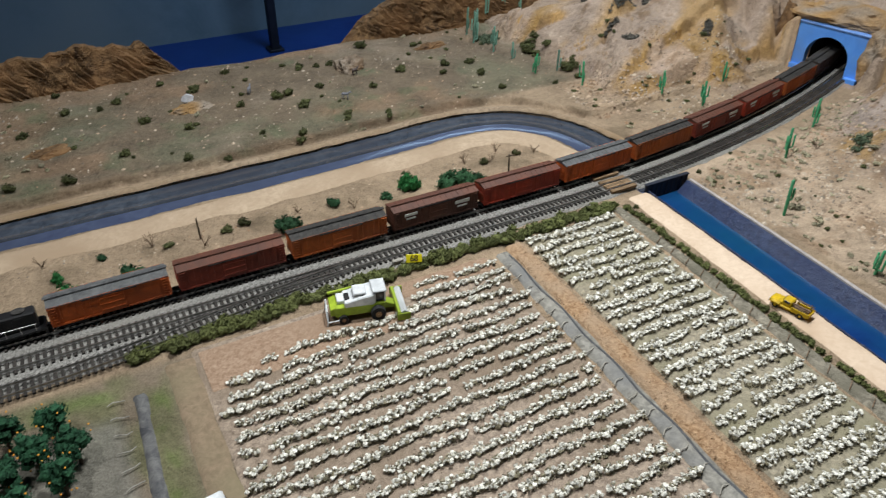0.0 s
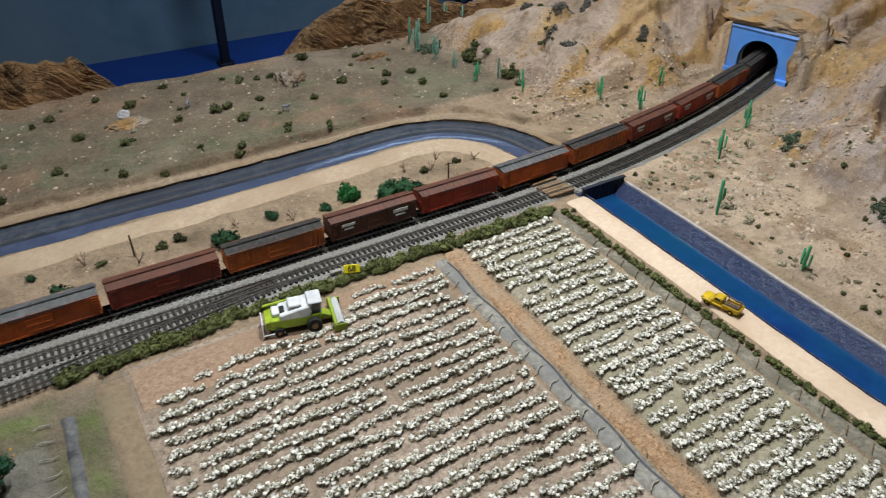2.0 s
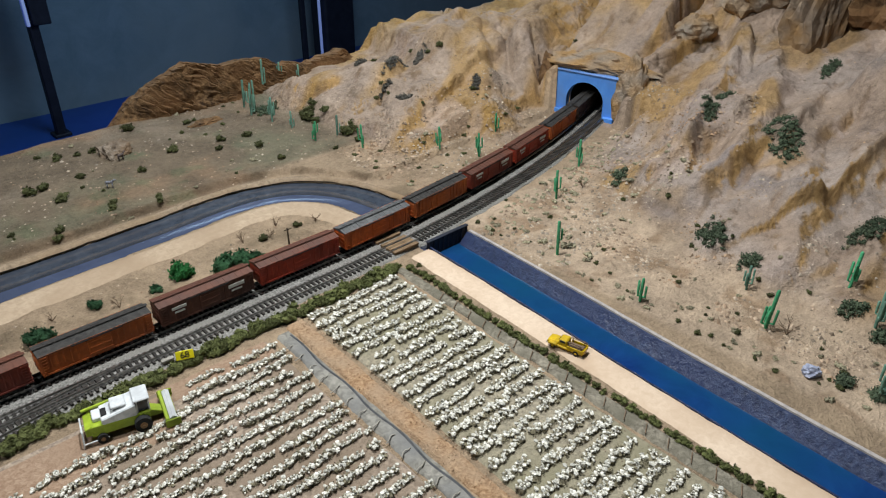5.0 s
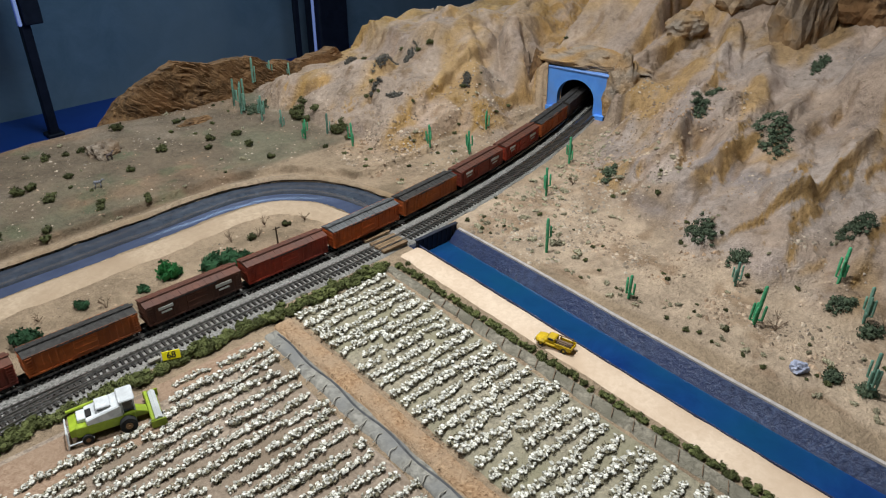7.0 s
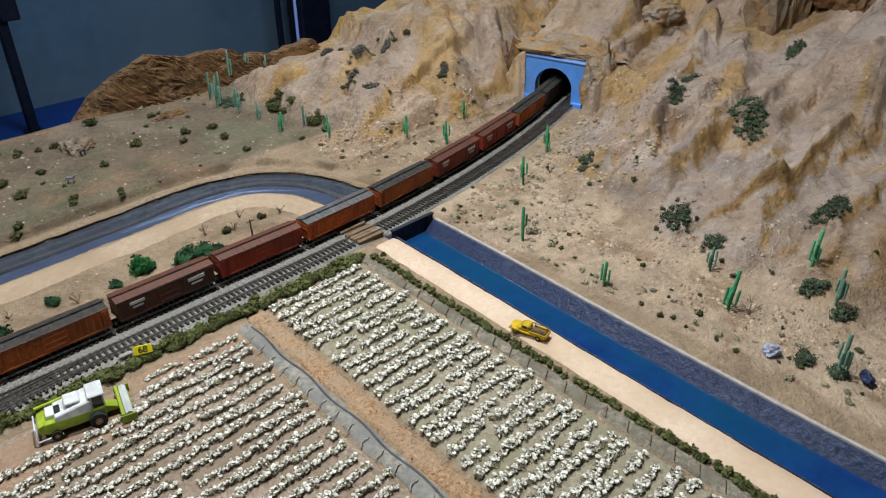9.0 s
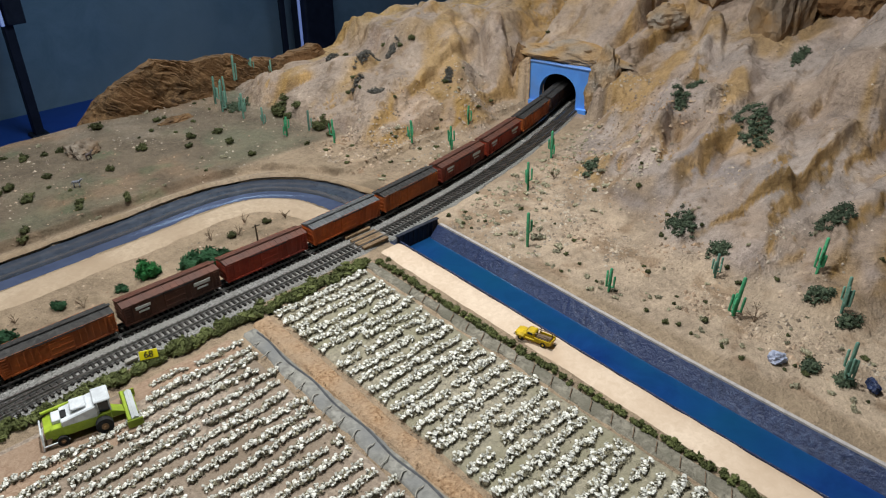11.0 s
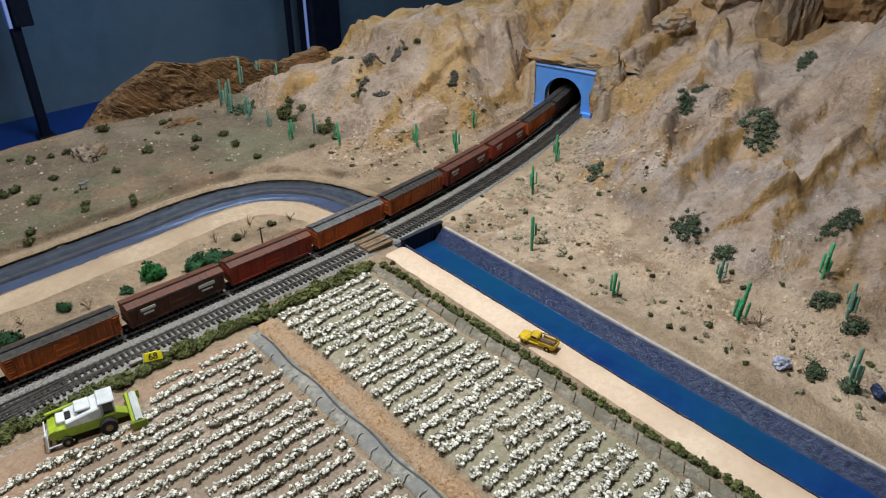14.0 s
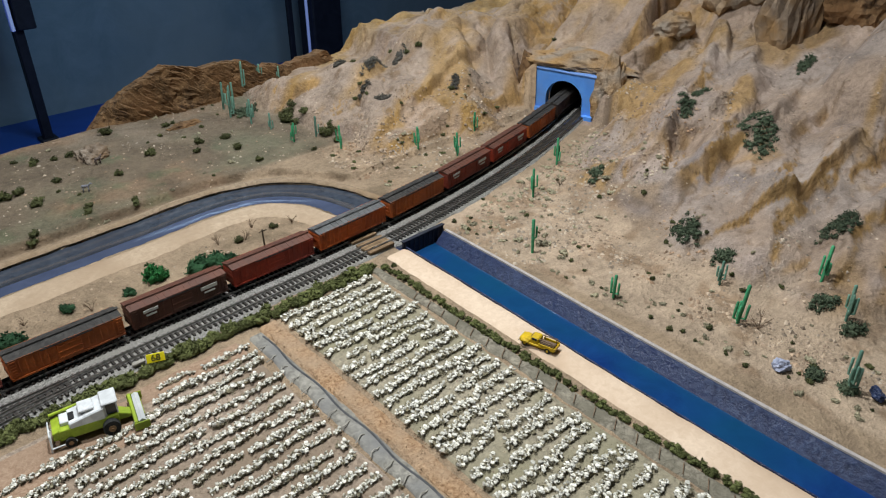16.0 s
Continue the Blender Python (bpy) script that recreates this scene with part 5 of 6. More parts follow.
for k, (x, y, rx, ry) in enumerate(((0.950, 1.335, 0.024, 0.018), (0.956, 1.19, 0.020, 0.014), (0.935, 1.315, 0.014, 0.012))):
    moss_mat(x, y, rx, ry, 0, 530 + k, LEAF_SAGE, "olive-brown scrub at the foot of the hill", 3.2)
for x, y, s in ((1.253, 1.328, 9), (1.239, 1.251, 10), (1.082, 1.228, 9), (1.048, 1.206, 9), (1.059, 1.181, 7), (1.237, 1.375, 8), (1.265, 1.240, 12), (1.229, 1.089, 11), (0.964, 1.284, 15), (0.941, 1.295, 15), (0.954, 1.149, 13),
                (1.125, 1.310, 8), (1.522, 1.039, 8), (0.887, 0.350, 6), (0.890, 0.303, 6), (0.924, 0.282, 8), (1.156, 0.541, 9), (0.987, 0.763, 5), (0.918, 0.679, 5), (0.890, 0.738, 7), (0.941, 0.150, 7), (0.705, 0.705, 9), (0.722, 0.70, 7)):
    plant("sagebrush", plant_rng.choice(SAGE), x, y, s * 0.001, "small dark olive scrub on the rocky slope", "bush", "scrub on the slopes")
for x, y, s in ((0.936, 0.584, 14), (0.941, 0.542, 12), (0.924, 0.659, 8), (0.92, 0.62, 10), (0.96, 0.60, 9), (1.05, 0.70, 9), (1.10, 0.72, 8), (0.90, 0.46, 7), (0.98, 0.55, 8), (1.0, 0.68, 7), (0.925, 0.286, 8), (0.95, 0.16, 10)):
    plant("straw_scrub", plant_rng.choice(STRAW), x, y, s * 0.001, "pale dry straw-coloured scrub tuft", "bush", "straw scrub", squash=0.8)
for k in range(60):
    x, y = plant_rng.uniform(0.875, 1.25), plant_rng.uniform(0.52, 0.78)
    if y < line_b(x) - 0.035:
        plant("straw_scrub", plant_rng.choice(STRAW), x, y, plant_rng.uniform(0.004, 0.010), "pale dry straw-coloured scrub tuft", "bush", "straw scrub", squash=0.7)
for k in range(40):
    x, y = plant_rng.uniform(0.88, 1.36), plant_rng.uniform(0.87, 1.10)
    if y > line_a(x) + 0.04 and math.hypot(x - 0.80, y - 1.0) > 0.085:
        plant("dry_scrub", plant_rng.choice(SAGE + STRAW), x, y, plant_rng.uniform(0.003, 0.009), "tiny dry scrub tuft on the slope", "bush", "dry tufts", squash=0.7)
for k in range(110):
    x, y = plant_rng.uniform(0.87, 0.89 + 0.4 * plant_rng.random() ** 2), plant_rng.uniform(0.05, 0.75)
    if x > 0.875 and y < line_b(x) - 0.05:
        plant("dry_scrub", plant_rng.choice(SAGE + STRAW + STRAW), x, y, plant_rng.uniform(0.003, 0.0075), "tiny dry scrub tuft on the slope", "bush", "dry tufts")

HEATHER = material("grey_heather", (0.045, 0.042, 0.038), (0.17, 0.155, 0.13), 260, 0.95, per_object=0.2, bump=0.7)
for k, (x, y, rx, ry, turn) in enumerate(((1.225, 1.262, 0.030, 0.012, 30), (1.130, 1.255, 0.026, 0.010, 10), (1.172, 1.262, 0.018, 0.008, 20), (1.068, 1.202, 0.014, 0.009, 0), (1.078, 1.150, 0.020, 0.008, -20), (1.248, 1.100, 0.026, 0.009, 40), (1.10, 1.33, 0.016, 0.008, 0))):
    moss_mat(x, y, rx, ry, turn, 560 + k, HEATHER, "dark grey heather mat on the hillside", 0.7)
for k in range(120):
    x = plant_rng.uniform(0.88, 1.40)
    y = float(line_b(x)) - plant_rng.uniform(0.035, 0.115)
    plant("straw_scrub", plant_rng.choice(STRAW), x, y, plant_rng.uniform(0.003, 0.0075), "pale dry straw-coloured scrub tuft", "bush", "straw scrub", squash=0.6)

# ---- cacti ----


def cactus(x, y, h, mat, seed, arms):
    rng = random.Random(seed)
    r = root("saguaro_cactus", "upright green ribbed saguaro cactus" if mat is CACTUS else "pale green ribbed saguaro cactus", "cactus", "desert cacti", m=pose(x, y, ground(x, y) - 0.001, rng.uniform(-3, 3), rng.uniform(-3, 3), rng.uniform(0, 360)))
    h = h * 1.3
    w = 0.0014 + h * 0.013

    def column(name, x0, y0, z0, z1, w, parent):
        bm = bmesh.new()
        rings, seg = [], 12
        for z, k in ((z0, 0.85), (z0 + (z1 - z0) * 0.5, 1.05), (z1 - w, 1.0), (z1 - w * 0.3, 0.7), (z1, 0.2)):
            rings.append([bm.verts.new((x0 + math.cos(a * 6.2832 / seg) * w * k * (1.15 if a % 2 else 0.85), y0 + math.sin(a * 6.2832 / seg) * w * k * (1.15 if a % 2 else 0.85), z)) for a in range(seg)])
        for p, q in zip(rings, rings[1:]):
            for a in range(seg):
                bm.faces.new((p[a], p[(a + 1) % seg], q[(a + 1) % seg], q[a]))
        bm.faces.new(rings[-1])
        return part(name, bm, mat, parent, smooth=True)

    column("trunk", 0, 0, 0, h, w, r)
    for k in range(arms + 1):
        a = k * 2.4 + rng.uniform(-0.4, 0.4)
        d = w * rng.uniform(2.4, 3.6)
        z = h * rng.uniform(0.12, 0.45)
        arm = column("arm", math.cos(a) * d, math.sin(a) * d, z, z + h * rng.uniform(0.3, 0.55), w * 0.7, r)
        bm = bmesh.new()
        rod(bm, (0, 0, z - w * 0.5), (math.cos(a) * d, math.sin(a) * d, z + w * 0.3), w * 0.6, seg=7)
        part("elbow", bm, mat, arm)


for k, (x, y, h, pale, arms) in enumerate((
        (0.876, 1.486, 0.05, 1, 1), (0.860, 1.426, 0.055, 1, 4), (0.874, 1.361, 0.045, 1, 3), (0.886, 1.300, 0.03, 1, 1), (0.883, 1.208, 0.034, 0, 3), (0.934, 1.201, 0.036, 1, 0), (0.934, 1.113, 0.04, 0, 1),
        (1.046, 1.001, 0.038, 0, 3), (1.097, 0.938, 0.04, 0, 4), (1.193, 0.983, 0.033, 0, 2), (0.966, 1.550, 0.06, 1, 1), (1.208, 0.769, 0.045, 0, 3), (1.063, 0.708, 0.044, 0, 2))):
    cactus(x, y, h, CACTUS_PALE if pale else CACTUS, 90 + k, arms)
for k, (x, y, h, pale, arms) in enumerate(((0.906, 0.578, 0.048, 0, 0), (0.891, 0.415, 0.032, 0, 2), (1.029, 0.325, 0.032, 1, 4), (0.964, 0.263, 0.05, 0, 3), (1.108, 0.215, 0.046, 0, 4), (1.055, 0.158, 0.046, 1, 3), (0.928, 0.104, 0.048, 1, 4),
                                           (1.02, 1.56, 0.04, 1, 1), (1.07, 1.55, 0.03, 1, 0), (0.895, 1.47, 0.05, 1, 0))):
    cactus(x, y, h, CACTUS_PALE if pale else CACTUS, 120 + k, arms)

# dry branching sticks
def dry_shrub(x, y, h, seed):
    rng = random.Random(seed)
    bm = bmesh.new()
    for k in range(5):
        a = rng.uniform(0, 6.28)
        p = Vector((0, 0, 0))
        q = Vector((math.cos(a) * h * 0.3, math.sin(a) * h * 0.3, h * rng.uniform(0.4, 0.7)))
        rod(bm, p, q, 0.0006, 0.0004, 5)
        for j in range(3):
            b = a + rng.uniform(-1.2, 1.2)
            e = q + Vector((math.cos(b) * h * 0.35, math.sin(b) * h * 0.35, h * rng.uniform(0.1, 0.45)))
            rod(bm, q, e, 0.0004, 0.00025, 4)
    ob = finish(bm, "dry_shrub", TWIG)
    ob.matrix_basis = pose(x, y, ground(x, y) - 0.0005)
    return tagged(ob, "leafless brown branching desert shrub", "bush", "leafless shrubs")


for k, (x, y, h) in enumerate(((0.971, 0.237, 0.024), (0.05, 0.935, 0.018), (0.115, 0.905, 0.016), (0.34, 0.90, 0.015), (0.56, 0.945, 0.017), (0.63, 0.96, 0.016), (-0.09, 0.955, 0.016), (0.26, 0.93, 0.013), (1.13, 0.70, 0.018), (0.60, 0.93, 0.015), (0.69, 0.93, 0.015))):
    dry_shrub(x, y, h, 300 + k)

# ---- cotton ----


def cotton_mesh(seed):
    rng = random.Random(seed)
    bm = bmesh.new()
    for k in range(5):
        lump(bm, (rng.uniform(-0.0045, 0.0045), rng.gauss(0, 0.0016), rng.uniform(0.0006, 0.0028)), rng.uniform(0.0015, 0.0025), rng, 1, 0.45, 0.8, 0)
    leaves(bm, rng, (0, 0, 0.002), 0.0052, 44, 0.0014, 0.6, 0)
    for k in range(12):
        p = Vector((rng.uniform(-0.006, 0.006), rng.gauss(0, 0.0019), rng.uniform(0.0026, 0.0056)))
        r = rng.uniform(0.0009, 0.0021)
        lump(bm, p, r, rng, 1, 0.6, 0.7, 1)
        leaves(bm, rng, p, r * 1.1, 6, r * 0.5, 0.7, 1)
    me = bpy.data.meshes.new("cotton_plant")
    bm.to_mesh(me)
    bm.free()
    me.materials.append(COTTON_STEM)
    me.materials.append(COTTON)
    return me


COTTONS = [cotton_mesh(400 + k) for k in range(9)]
cotton_rng = random.Random(5)


def cotton_row(y, x0, x1, group, label, z=0.0022, gap=0.03, wide=1.0):
    r = root("cotton_row", label, "cotton row", group)
    x, drift = x0, cotton_rng.uniform(0, 6)
    while x < x1:
        if cotton_rng.random() > gap:
            c = new("cotton_plant", cotton_rng.choice(COTTONS))
            c.parent = r
            s = cotton_rng.uniform(0.82, 1.22)
            c.matrix_basis = pose(x, y + 0.0022 * math.sin(x * 45 + drift) + cotton_rng.uniform(-0.0014, 0.0014), z, 0, 0, cotton_rng.uniform(-35, 35) + 180 * (cotton_rng.random() > 0.5)) @ Matrix.Diagonal((s, s * wide * cotton_rng.uniform(0.85, 1.2), s * cotton_rng.uniform(0.85, 1.2), 1))
        x += cotton_rng.uniform(0.0082, 0.0112)


y, k = 0.676, 0
while y > 0.06:
    x0 = {0: 0.335, 1: 0.322, 2: 0.118, 3: 0.078}.get(k, 0.06 + cotton_rng.uniform(-0.003, 0.004))
    cotton_row(y, x0, 0.437 + 0.012 * (y - 0.3) / 0.4 + cotton_rng.uniform(-0.006, 0.006), "rows of the larger cotton field", "row of white fluffy cotton plants on brown soil")
    y -= 0.0205
    k += 1
y = 0.692
while y > 0.0:
    cotton_row(y, 0.503 + 0.02 * (y - 0.2) / 0.5, 0.655 + 0.018 * (y - 0.2) / 0.5 + cotton_rng.uniform(-0.008, 0.004), "rows of the smaller cotton field", "row of white fluffy cotton plants on grey soil", gap=0.05, wide=1.22)
    y -= 0.0205

# siphon hoses over the ditch edge
for k in range(22):
    y = 0.655 - k * 0.0265
    x = 0.452 + 0.012 * (y - 0.3) / 0.4
    bm = bmesh.new()
    pts = [Vector((x - 0.010 + 0.0042 * j, y + 0.0014 * math.sin(j * 1.7 + k * 2) + 0.0012 * j, 0.0042 + 0.002 * math.sin(j * 0.9))) for j in range(5)]
    for a, b in zip(pts, pts[1:]):
        rod(bm, a, b, 0.0007, seg=6)
    tagged(finish(bm, "siphon_hose", HOSE), "bent pale siphon hose over the ditch edge", "hose", "siphon hoses")
for k in range(20):
    y = 0.61 - k * 0.029
    x = 0.673 + 0.017 * (y - 0.2) / 0.5
    bm = bmesh.new()
    rod(bm, (x - 0.008, y - 0.003, 0.0045), (x + 0.006, y + 0.004, 0.0055), 0.0006, seg=6)
    tagged(finish(bm, "siphon_hose", TWIG), "short straight brown pipe over the field ditch", "hose", "field ditch pipes")
for k in range(7):
    y = 0.645 - k * 0.024
    bm = bmesh.new()
    pts = [Vector((-0.05 + 0.006 * j, y + 0.002 * math.sin(j * 1.2 + k), 0.0035 + 0.0012 * (j % 2))) for j in range(4)]
    for a, b in zip(pts, pts[1:]):
        rod(bm, a, b, 0.0007, seg=6)
    tagged(finish(bm, "siphon_hose", HOSE), "bent pale siphon hose beside the orchard ditch", "hose", "orchard hoses")

# ---- orchard ----
FRUIT = material("orange_fruit", (0.62, 0.24, 0.02), (0.80, 0.36, 0.04), 200, 0.5, bump=0)
ORCHARD_LEAF = material("orchard_leaves", (0.006, 0.032, 0.016), (0.028, 0.10, 0.045), 300, 0.9, per_object=0.2)


def fruit_tree():
    rng = random.Random(77)
    r = root("orange_tree", "round dark green orange tree with small ripe fruit", "tree", "orchard trees")
    bm = bmesh.new()
    rod(bm, (0, 0, -0.001), (0.0005, 0, 0.012), 0.0016, 0.0012, 8)
    for k in range(4):
        a = k * 1.6
        rod(bm, (0, 0, 0.010), (math.cos(a) * 0.008, math.sin(a) * 0.008, 0.022), 0.0009, 0.0005, 6)
    part("trunk", bm, BARK, r)
    bm = bmesh.new()
    spots = []
    for k in range(22):
        d = Vector((rng.gauss(0, 1), rng.gauss(0, 1), rng.gauss(0, 0.8))).normalized() * 0.0125 * rng.uniform(0.5, 1)
        c = (d.x, d.y, 0.024 + d.z * 0.95)
        spots.append(Vector(c))
        lump(bm, c, 0.0042, rng, 1, 0.35, 0.9)
        leaves(bm, rng, c, 0.0058, 46, 0.0013)
    part("crown", bm, ORCHARD_LEAF, r)
    for k in range(9):
        d = Vector((rng.gauss(0, 1), rng.gauss(0, 1), rng.gauss(0, 0.8))).normalized()
        bm = bmesh.new()
        bmesh.ops.create_icosphere(bm, subdivisions=1, radius=0.0009, matrix=Matrix.Translation((d.x * 0.0165, d.y * 0.0165, 0.024 + d.z * 0.0155)))
        part("fruit", bm, FRUIT, r)
    return r


tree = fruit_tree()
first = True
for x, y, s in ((-0.098, 0.622, 1), (-0.142, 0.628, 1), (-0.118, 0.592, 1), (-0.083, 0.582, 1), (-0.098, 0.548, 1), (-0.148, 0.572, 1), (-0.18, 0.60, 1), (-0.135, 0.53, 1), (-0.19, 0.55, 1)):
    m = pose(x, y, ground(x, y), 0, 0, x * 9000 % 360)
    if first:
        tree.matrix_basis, first = m, False
        tree.scale = (1.28, 1.28, 1.28)
    else:
        copy_thing(tree, m)

# ---- poles, sign ----
for x, y, h in ((0.114, 0.925, 0.035), (0.609, 0.885, 0.034)):
    r = root("telegraph_pole", "weathered dark wooden pole beside the railway", "pole", m=pose(x, y, ground(x, y)))
    bm = bmesh.new()
    rod(bm, (0, 0, -0.002), (-0.001, 0, h), 0.0016, 0.0012, 9)
    part("shaft", bm, BARK, r)
    if x > 0.5:
        bm = bmesh.new()
        box(bm, (0, 0, h - 0.003), (0.014, 0.0012, 0.0014), 0.0002)
        part("crossarm", bm, BARK, r)

YELLOW_SIGN = material("yellow_sign_paint", (0.72, 0.60, 0.0), (0.82, 0.70, 0.02), 40, 0.5, bump=0.03)
INK = material("sign_ink", (0.02, 0.02, 0.015), (0.04, 0.04, 0.03), 60, 0.6, bump=0)
sign = root("number_sign", "small bright yellow sign with black digits in the hedge", "sign", m=pose(0.348, 0.712, -0.004, 0, 0, -22))
bm = bmesh.new()
box(bm, (0, 0, 0.022), (0.0215, 0.0012, 0.0115), 0.0004, m=Matrix.Rotation(radians(-18), 4, "X"))
board = part("board", bm, YELLOW_SIGN, sign)
bm = bmesh.new()
rod(bm, (0, 0.005, -0.004), (0, 0.006, 0.02), 0.0008, seg=6)
part("stake", bm, BARK, sign)
font = bpy.data.curves.new("digits", "FONT")
font.body, font.size, font.align_x, font.align_y, font.extrude = "68", 0.0115, "CENTER", "CENTER", 0.0002
tmp = bpy.data.objects.new("digits", font)
scene.collection.objects.link(tmp)
digits = bpy.data.meshes.new_from_object(tmp.evaluated_get(bpy.context.evaluated_depsgraph_get()))
bpy.data.objects.remove(tmp)
digits.materials.append(INK)
ob = new("digits", digits)
ob.parent = board
ob.matrix_basis = Matrix.Rotation(radians(-18), 4, "X") @ pose(0, -0.0009, 0.022, 90)

# ---- harvester ----
LIME = paint("lime_green_paint", (0.36, 0.47, 0.04), 0.4)
WHITE = paint("white_plastic", (0.72, 0.73, 0.74), 0.4)
TYRE = material("black_rubber", (0.012, 0.012, 0.012), (0.03, 0.03, 0.03), 150, 0.85)
RIM = material("brown_rim", (0.20, 0.11, 0.05), (0.30, 0.18, 0.09), 80, 0.6)
GLASS = material("dark_cab_glass", (0.02, 0.022, 0.026), (0.04, 0.045, 0.05), 20, 0.08, bump=0, specular=0.6)


def wheel(parent, x, y, r, w, rim=RIM):
    bm = bmesh.new()
    rod(bm, (x, y - w / 2, r), (x, y + w / 2, r), r, seg=20)
    t = part("wheel", bm, TYRE, parent)
    bm = bmesh.new()
    s = -1 if y < 0 else 1
    rod(bm, (x, y + s * w * 0.2, r), (x, y + s * w * 0.56, r), r * 0.52, r * 0.42, 14)
    rod(bm, (x, y + s * w * 0.5, r), (x, y + s * w * 0.75, r), r * 0.16, seg=8)
    part("rim", bm, rim, t)


def wedge(bm, x0, x1, y, z0, za, zb, bevel=0.0006, index=0):
    """A box from x0 to x1 whose top slopes from za to zb."""
    vs = [bm.verts.new(p) for p in ((x0, -y, z0), (x1, -y, z0), (x1, y, z0), (x0, y, z0), (x0, -y, za), (x1, -y, zb), (x1, y, zb), (x0, y, za))]
    fs = [bm.faces.new([vs[i] for i in f]) for f in ((3, 2, 1, 0), (4, 5, 6, 7), (0, 1, 5, 4), (1, 2, 6, 5), (2, 3, 7, 6), (3, 0, 4, 7))]
    if bevel:
        bmesh.ops.bevel(bm, geom=list({e for f in fs for e in f.edges}), offset=bevel, segments=1, affect="EDGES", profile=0.5)


harv = root("combine_harvester", "white and lime green toy combine harvester at the field edge", "harvester", m=pose(0.252, 0.662, 0.003, 0, 0, -14) @ Matrix.Diagonal((0.98, 1.05, 1.08, 1)))
bm = bmesh.new()
wedge(bm, -0.036, 0.026, 0.0135, 0.009, 0.0215, 0.020)
wedge(bm, -0.042, -0.034, 0.013, 0.011, 0.020, 0.0225)
box(bm, (-0.004, 0, 0.008), (0.05, 0.018, 0.006), 0.001)
part("body", bm, LIME, harv)
bm = bmesh.new()
wedge(bm, -0.024, 0.0135, 0.0134, 0.0185, 0.027, 0.0335, 0.0012)
box(bm, (-0.004, 0, 0.0335), (0.016, 0.018, 0.003), 0.0008)
part("grain_tank", bm, WHITE, harv)
bm = bmesh.new()
box(bm, (-0.027, 0.002, 0.0235), (0.011, 0.016, 0.005), 0.0008)
part("engine_hatch", bm, WHITE, harv)
bm = bmesh.new()
box(bm, (-0.020, -0.002, 0.0275), (0.006, 0.012, 0.003), 0.0005)
part("air_intake", bm, UNDER, harv)
bm = bmesh.new()
rod(bm, (-0.042, 0.0125, 0.0255), (0.002, 0.0125, 0.0305), 0.0016, seg=10)
part("unloading_auger", bm, LIME, harv)
bm = bmesh.new()
box(bm, (0.0205, 0, 0.0275), (0.0135, 0.022, 0.0135), 0.0012)
cab = part("cab", bm, GLASS, harv, "dark glazed driver's cab")
bm = bmesh.new()
box(bm, (0.020, 0, 0.0355), (0.0175, 0.025, 0.0025), 0.0009)
part("cab_roof", bm, WHITE, cab)
for y in (-0.0112, 0.0112):
    for x in (0.0142, 0.0266):
        bm = bmesh.new()
        box(bm, (x, y, 0.0275), (0.0016, 0.0014, 0.014), 0.0003)
        part("cab_pillar", bm, WHITE, cab)
for s in (-1, 1):
    wheel(harv, 0.0165, s * 0.0165, 0.0092, 0.0068)
    wheel(harv, -0.0265, s * 0.0145, 0.0058, 0.0046)
bm = bmesh.new()
wedge(bm, 0.024, 0.040, 0.006, 0.006, 0.017, 0.0095)
part("feeder_house", bm, LIME, harv)
bm = bmesh.new()
box(bm, (0.0415, 0, 0.0075), (0.004, 0.052, 0.010), 0.0008)
box(bm, (0.047, 0, 0.003), (0.012, 0.052, 0.002), 0.0004)
for s in (-1, 1):
    box(bm, (0.047, s * 0.026, 0.006), (0.017, 0.0016, 0.010), 0.0006)
header = part("header", bm, LIME, harv)
bm = bmesh.new()
rod(bm, (0.048, -0.024, 0.0085), (0.048, 0.024, 0.0085), 0.0045, seg=6)
part("reel", bm, WHITE, header)
bm = bmesh.new()
for s in (-1, 1):
    rod(bm, (-0.020, s * 0.0155, 0.006), (-0.046, s * 0.0155, 0.005), 0.0009, seg=6)
    rod(bm, (-0.046, s * 0.0155, 0.005), (-0.0455, s * 0.012, 0.018), 0.0009, seg=6)
    rod(bm, (-0.046, s * 0.0155, 0.005), (-0.047, s * 0.0155, 0.0005), 0.0009, seg=6)
rod(bm, (-0.046, -0.0155, 0.005), (-0.046, 0.0155, 0.005), 0.0009, seg=6)
rod(bm, (-0.0455, -0.012, 0.018), (-0.0455, 0.012, 0.018), 0.0009, seg=6)
part("rear_guard", bm, WHITE, harv, "white tubular rear guard")

# ---- yellow pickup truck ----
AMBER = paint("yellow_truck_paint", (0.62, 0.40, 0.012), 0.4)
truck = root("pickup_truck", "yellow vintage pickup truck loaded with brown timber", "truck", m=pose(0.7245, 0.4145, 0.003, 0, 0, 103) @ Matrix.Diagonal((0.93, 0.93, 0.93, 1)))
bm = bmesh.new()
wedge(bm, 0.010, 0.0275, 0.0082, 0.0045, 0.0125, 0.0108, 0.0014)
box(bm, (0.0, 0, 0.0062), (0.052, 0.0185, 0.0035), 0.0008)
for s in (-1, 1):
    box(bm, (0.018, s * 0.0088, 0.0078), (0.013, 0.004, 0.005), 0.0016)
part("body", bm, AMBER, truck)
bm = bmesh.new()
wedge(bm, -0.002, 0.011, 0.0078, 0.0075, 0.0178, 0.0170, 0.0016)
cab = part("cab", bm, AMBER, truck)
bm = bmesh.new()
box(bm, (0.0045, 0, 0.0146), (0.008, 0.0161, 0.0036), 0.0004)
box(bm, (0.0108, 0, 0.0146), (0.0006, 0.012, 0.0036), 0.0002)
part("cab_window", bm, GLASS, cab)
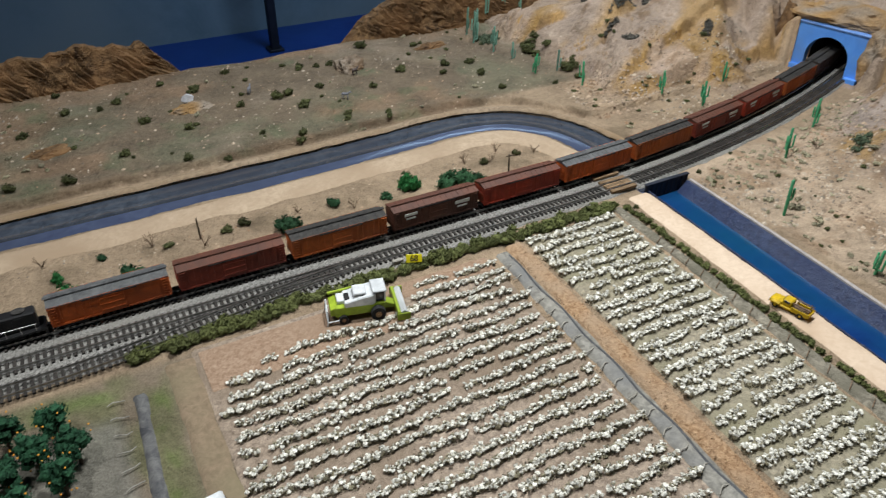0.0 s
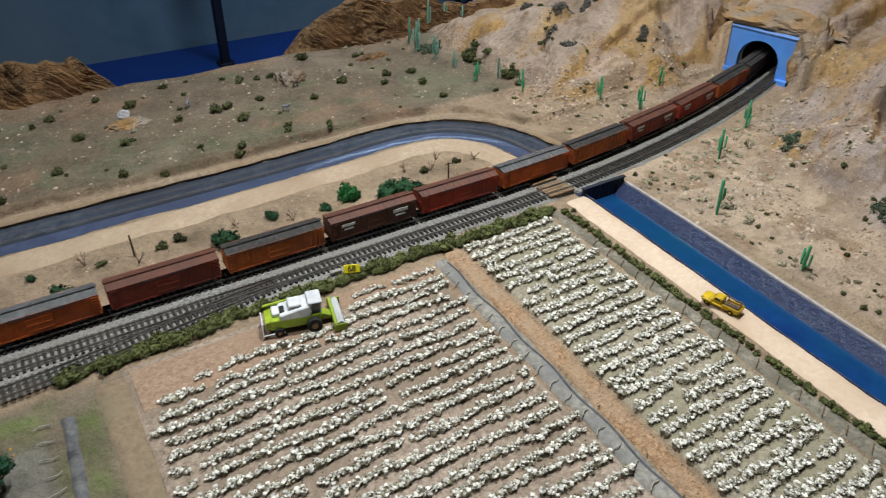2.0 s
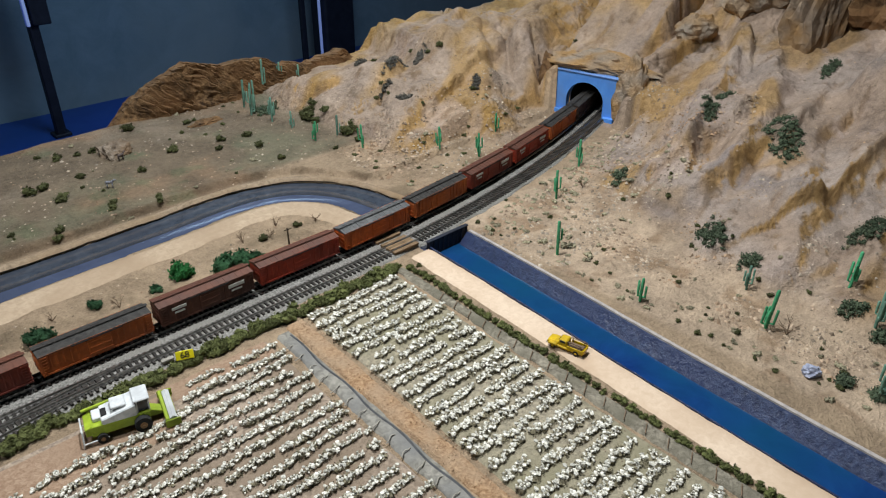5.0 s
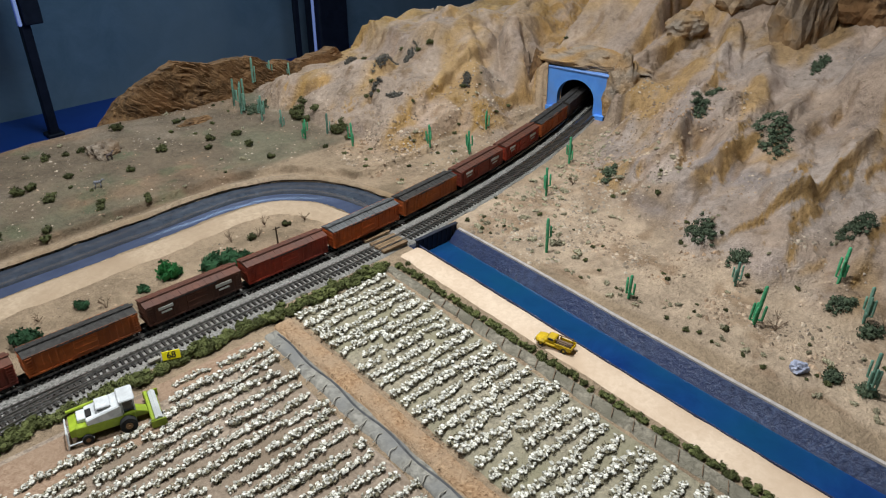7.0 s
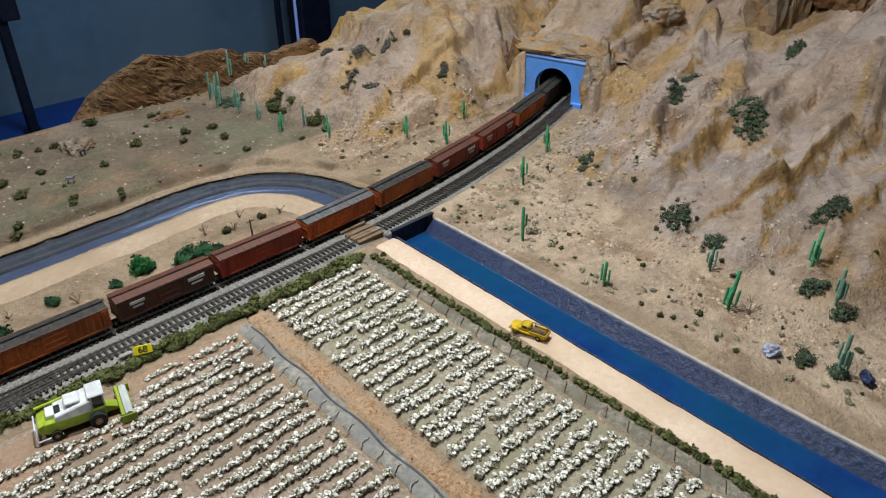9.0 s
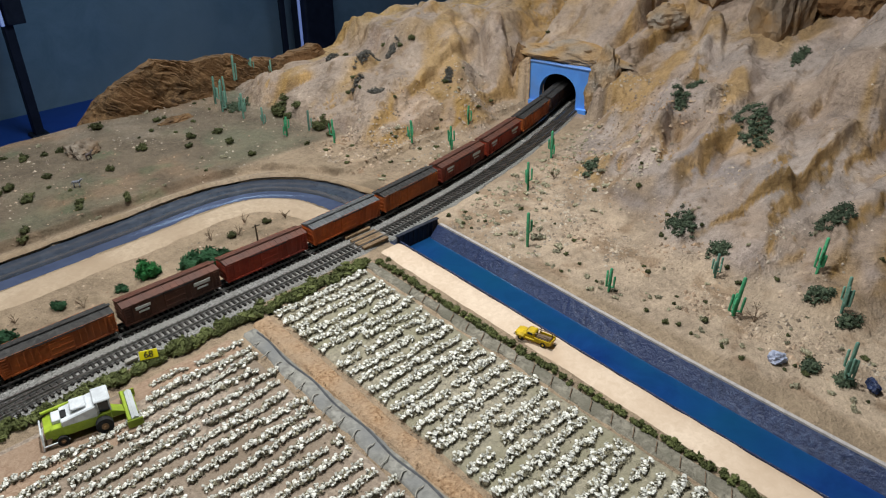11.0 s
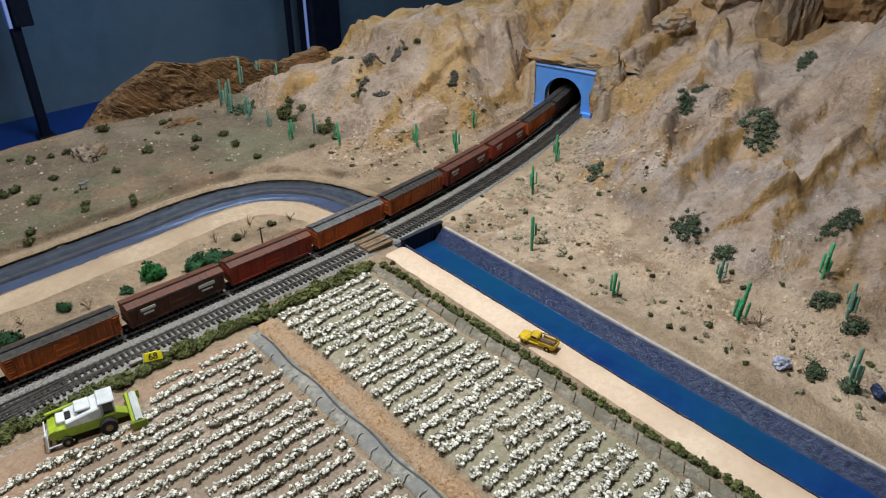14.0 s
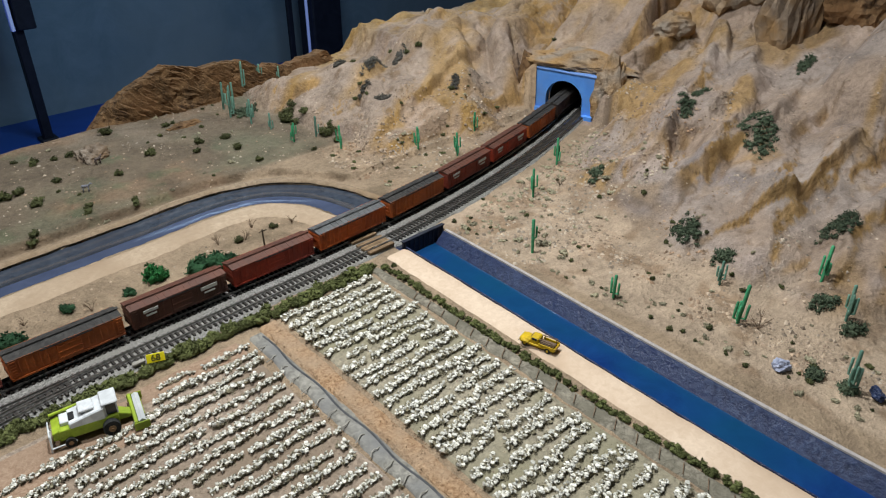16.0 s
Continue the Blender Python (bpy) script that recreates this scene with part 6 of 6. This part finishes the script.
for s in (-1, 1):
    bm = bmesh.new()
    box(bm, (-0.0145, s * 0.0088, 0.0092), (0.024, 0.0012, 0.0055), 0.0003)
    part("bed_side", bm, AMBER, truck)
    for x in (-0.022, -0.005):
        bm = bmesh.new()
        rod(bm, (x, s * 0.0078, 0.008), (x, s * 0.0078, 0.018), 0.0006, seg=6)
        part("rack_stake", bm, TWIG, truck)
    bm = bmesh.new()
    rod(bm, (-0.0265, s * 0.006, 0.0166), (-0.002, s * 0.006, 0.0166), 0.0008, seg=6)
    part("rack_rail", bm, TWIG, truck)
    wheel(truck, 0.018, s * 0.0082, 0.0042, 0.003, AMBER)
    wheel(truck, -0.0165, s * 0.0082, 0.0042, 0.003, AMBER)
    bm = bmesh.new()
    rod(bm, (0.0272, s * 0.0055, 0.0088), (0.0284, s * 0.0055, 0.0088), 0.0012, seg=10)
    part("headlight", bm, WHITE, truck)
bm = bmesh.new()
box(bm, (-0.0268, 0, 0.0088), (0.0012, 0.017, 0.0055), 0.0003)
part("tailgate", bm, AMBER, truck)
bm = bmesh.new()
for k in range(5):
    rod(bm, (-0.024, -0.005 + 0.0025 * k, 0.0095 + 0.0012 * (k % 2)), (-0.003, -0.004 + 0.0022 * k, 0.010 + 0.001 * (k % 2)), 0.0012, seg=6)
part("timber_load", bm, TWIG, truck, "brown timber load")
bm = bmesh.new()
box(bm, (0.028, 0, 0.0055), (0.0012, 0.018, 0.0018), 0.0004)
part("bumper", bm, RAIL, truck)

# ---- parked white car ----
car = root("parked_car", "small white model car parked on the farm lane", "car", m=pose(0.022, 0.452, 0.0035, 0, 0, 97))
bm = bmesh.new()
box(bm, (0, 0, 0.0065), (0.048, 0.0195, 0.0065), 0.002)
part("body", bm, WHITE, car)
bm = bmesh.new()
wedge(bm, -0.012, 0.012, 0.0085, 0.009, 0.0155, 0.0155, 0.0022)
part("cabin", bm, WHITE, car)
bm = bmesh.new()
box(bm, (0, 0, 0.0122), (0.0215, 0.0174, 0.0026), 0.0004)
part("side_window", bm, GLASS, car)
for s in (-1, 1):
    wheel(car, 0.015, s * 0.0088, 0.0036, 0.0028, WHITE)
    wheel(car, -0.015, s * 0.0088, 0.0036, 0.0028, WHITE)

# ---- horse figurines: one plain shape each ----
FIGURE = material("figurine_paint", (0.05, 0.035, 0.03), (0.13, 0.10, 0.09), 150, 0.8)
FIGURE_GREY = material("figurine_grey_paint", (0.12, 0.12, 0.14), (0.25, 0.25, 0.28), 150, 0.8)
for x, y, turn, mat in ((0.540, 1.37, 20, FIGURE), (0.475, 1.262, -30, FIGURE_GREY), (0.318, 1.375, 60, FIGURE_GREY)):
    bm = bmesh.new()
    rng = random.Random(9)
    for c, r, q in (((0, 0, 0.0115), 0.0032, 0.9), ((0.004, 0, 0.0118), 0.003, 0.9), ((-0.004, 0, 0.0118), 0.0031, 0.9)):
        lump(bm, c, r, rng, 2, 0.05, q)
    rod(bm, (0.006, 0, 0.0125), (0.0095, 0, 0.0168), 0.0018, 0.0012, 8)
    rod(bm, (0.009, 0, 0.0168), (0.0125, 0, 0.0145), 0.0012, 0.0008, 8)
    rod(bm, (-0.0066, 0, 0.0125), (-0.0085, 0, 0.006), 0.0006, 0.0003, 6)
    for lx in (0.0045, -0.0048):
        for ly in (0.0014, -0.0014):
            rod(bm, (lx, ly, 0.010), (lx, ly, -0.0005), 0.0009, 0.0006, 6)
    ob = finish(bm, "horse_figurine", mat, smooth=True)
    ob.matrix_basis = pose(x, y, ground(x, y), 0, 0, turn)
    tagged(ob, "small dark plain horse figurine on the flat" if mat is FIGURE else "small grey plain horse figurine on the flat", "figurine", "figurines on the flat")
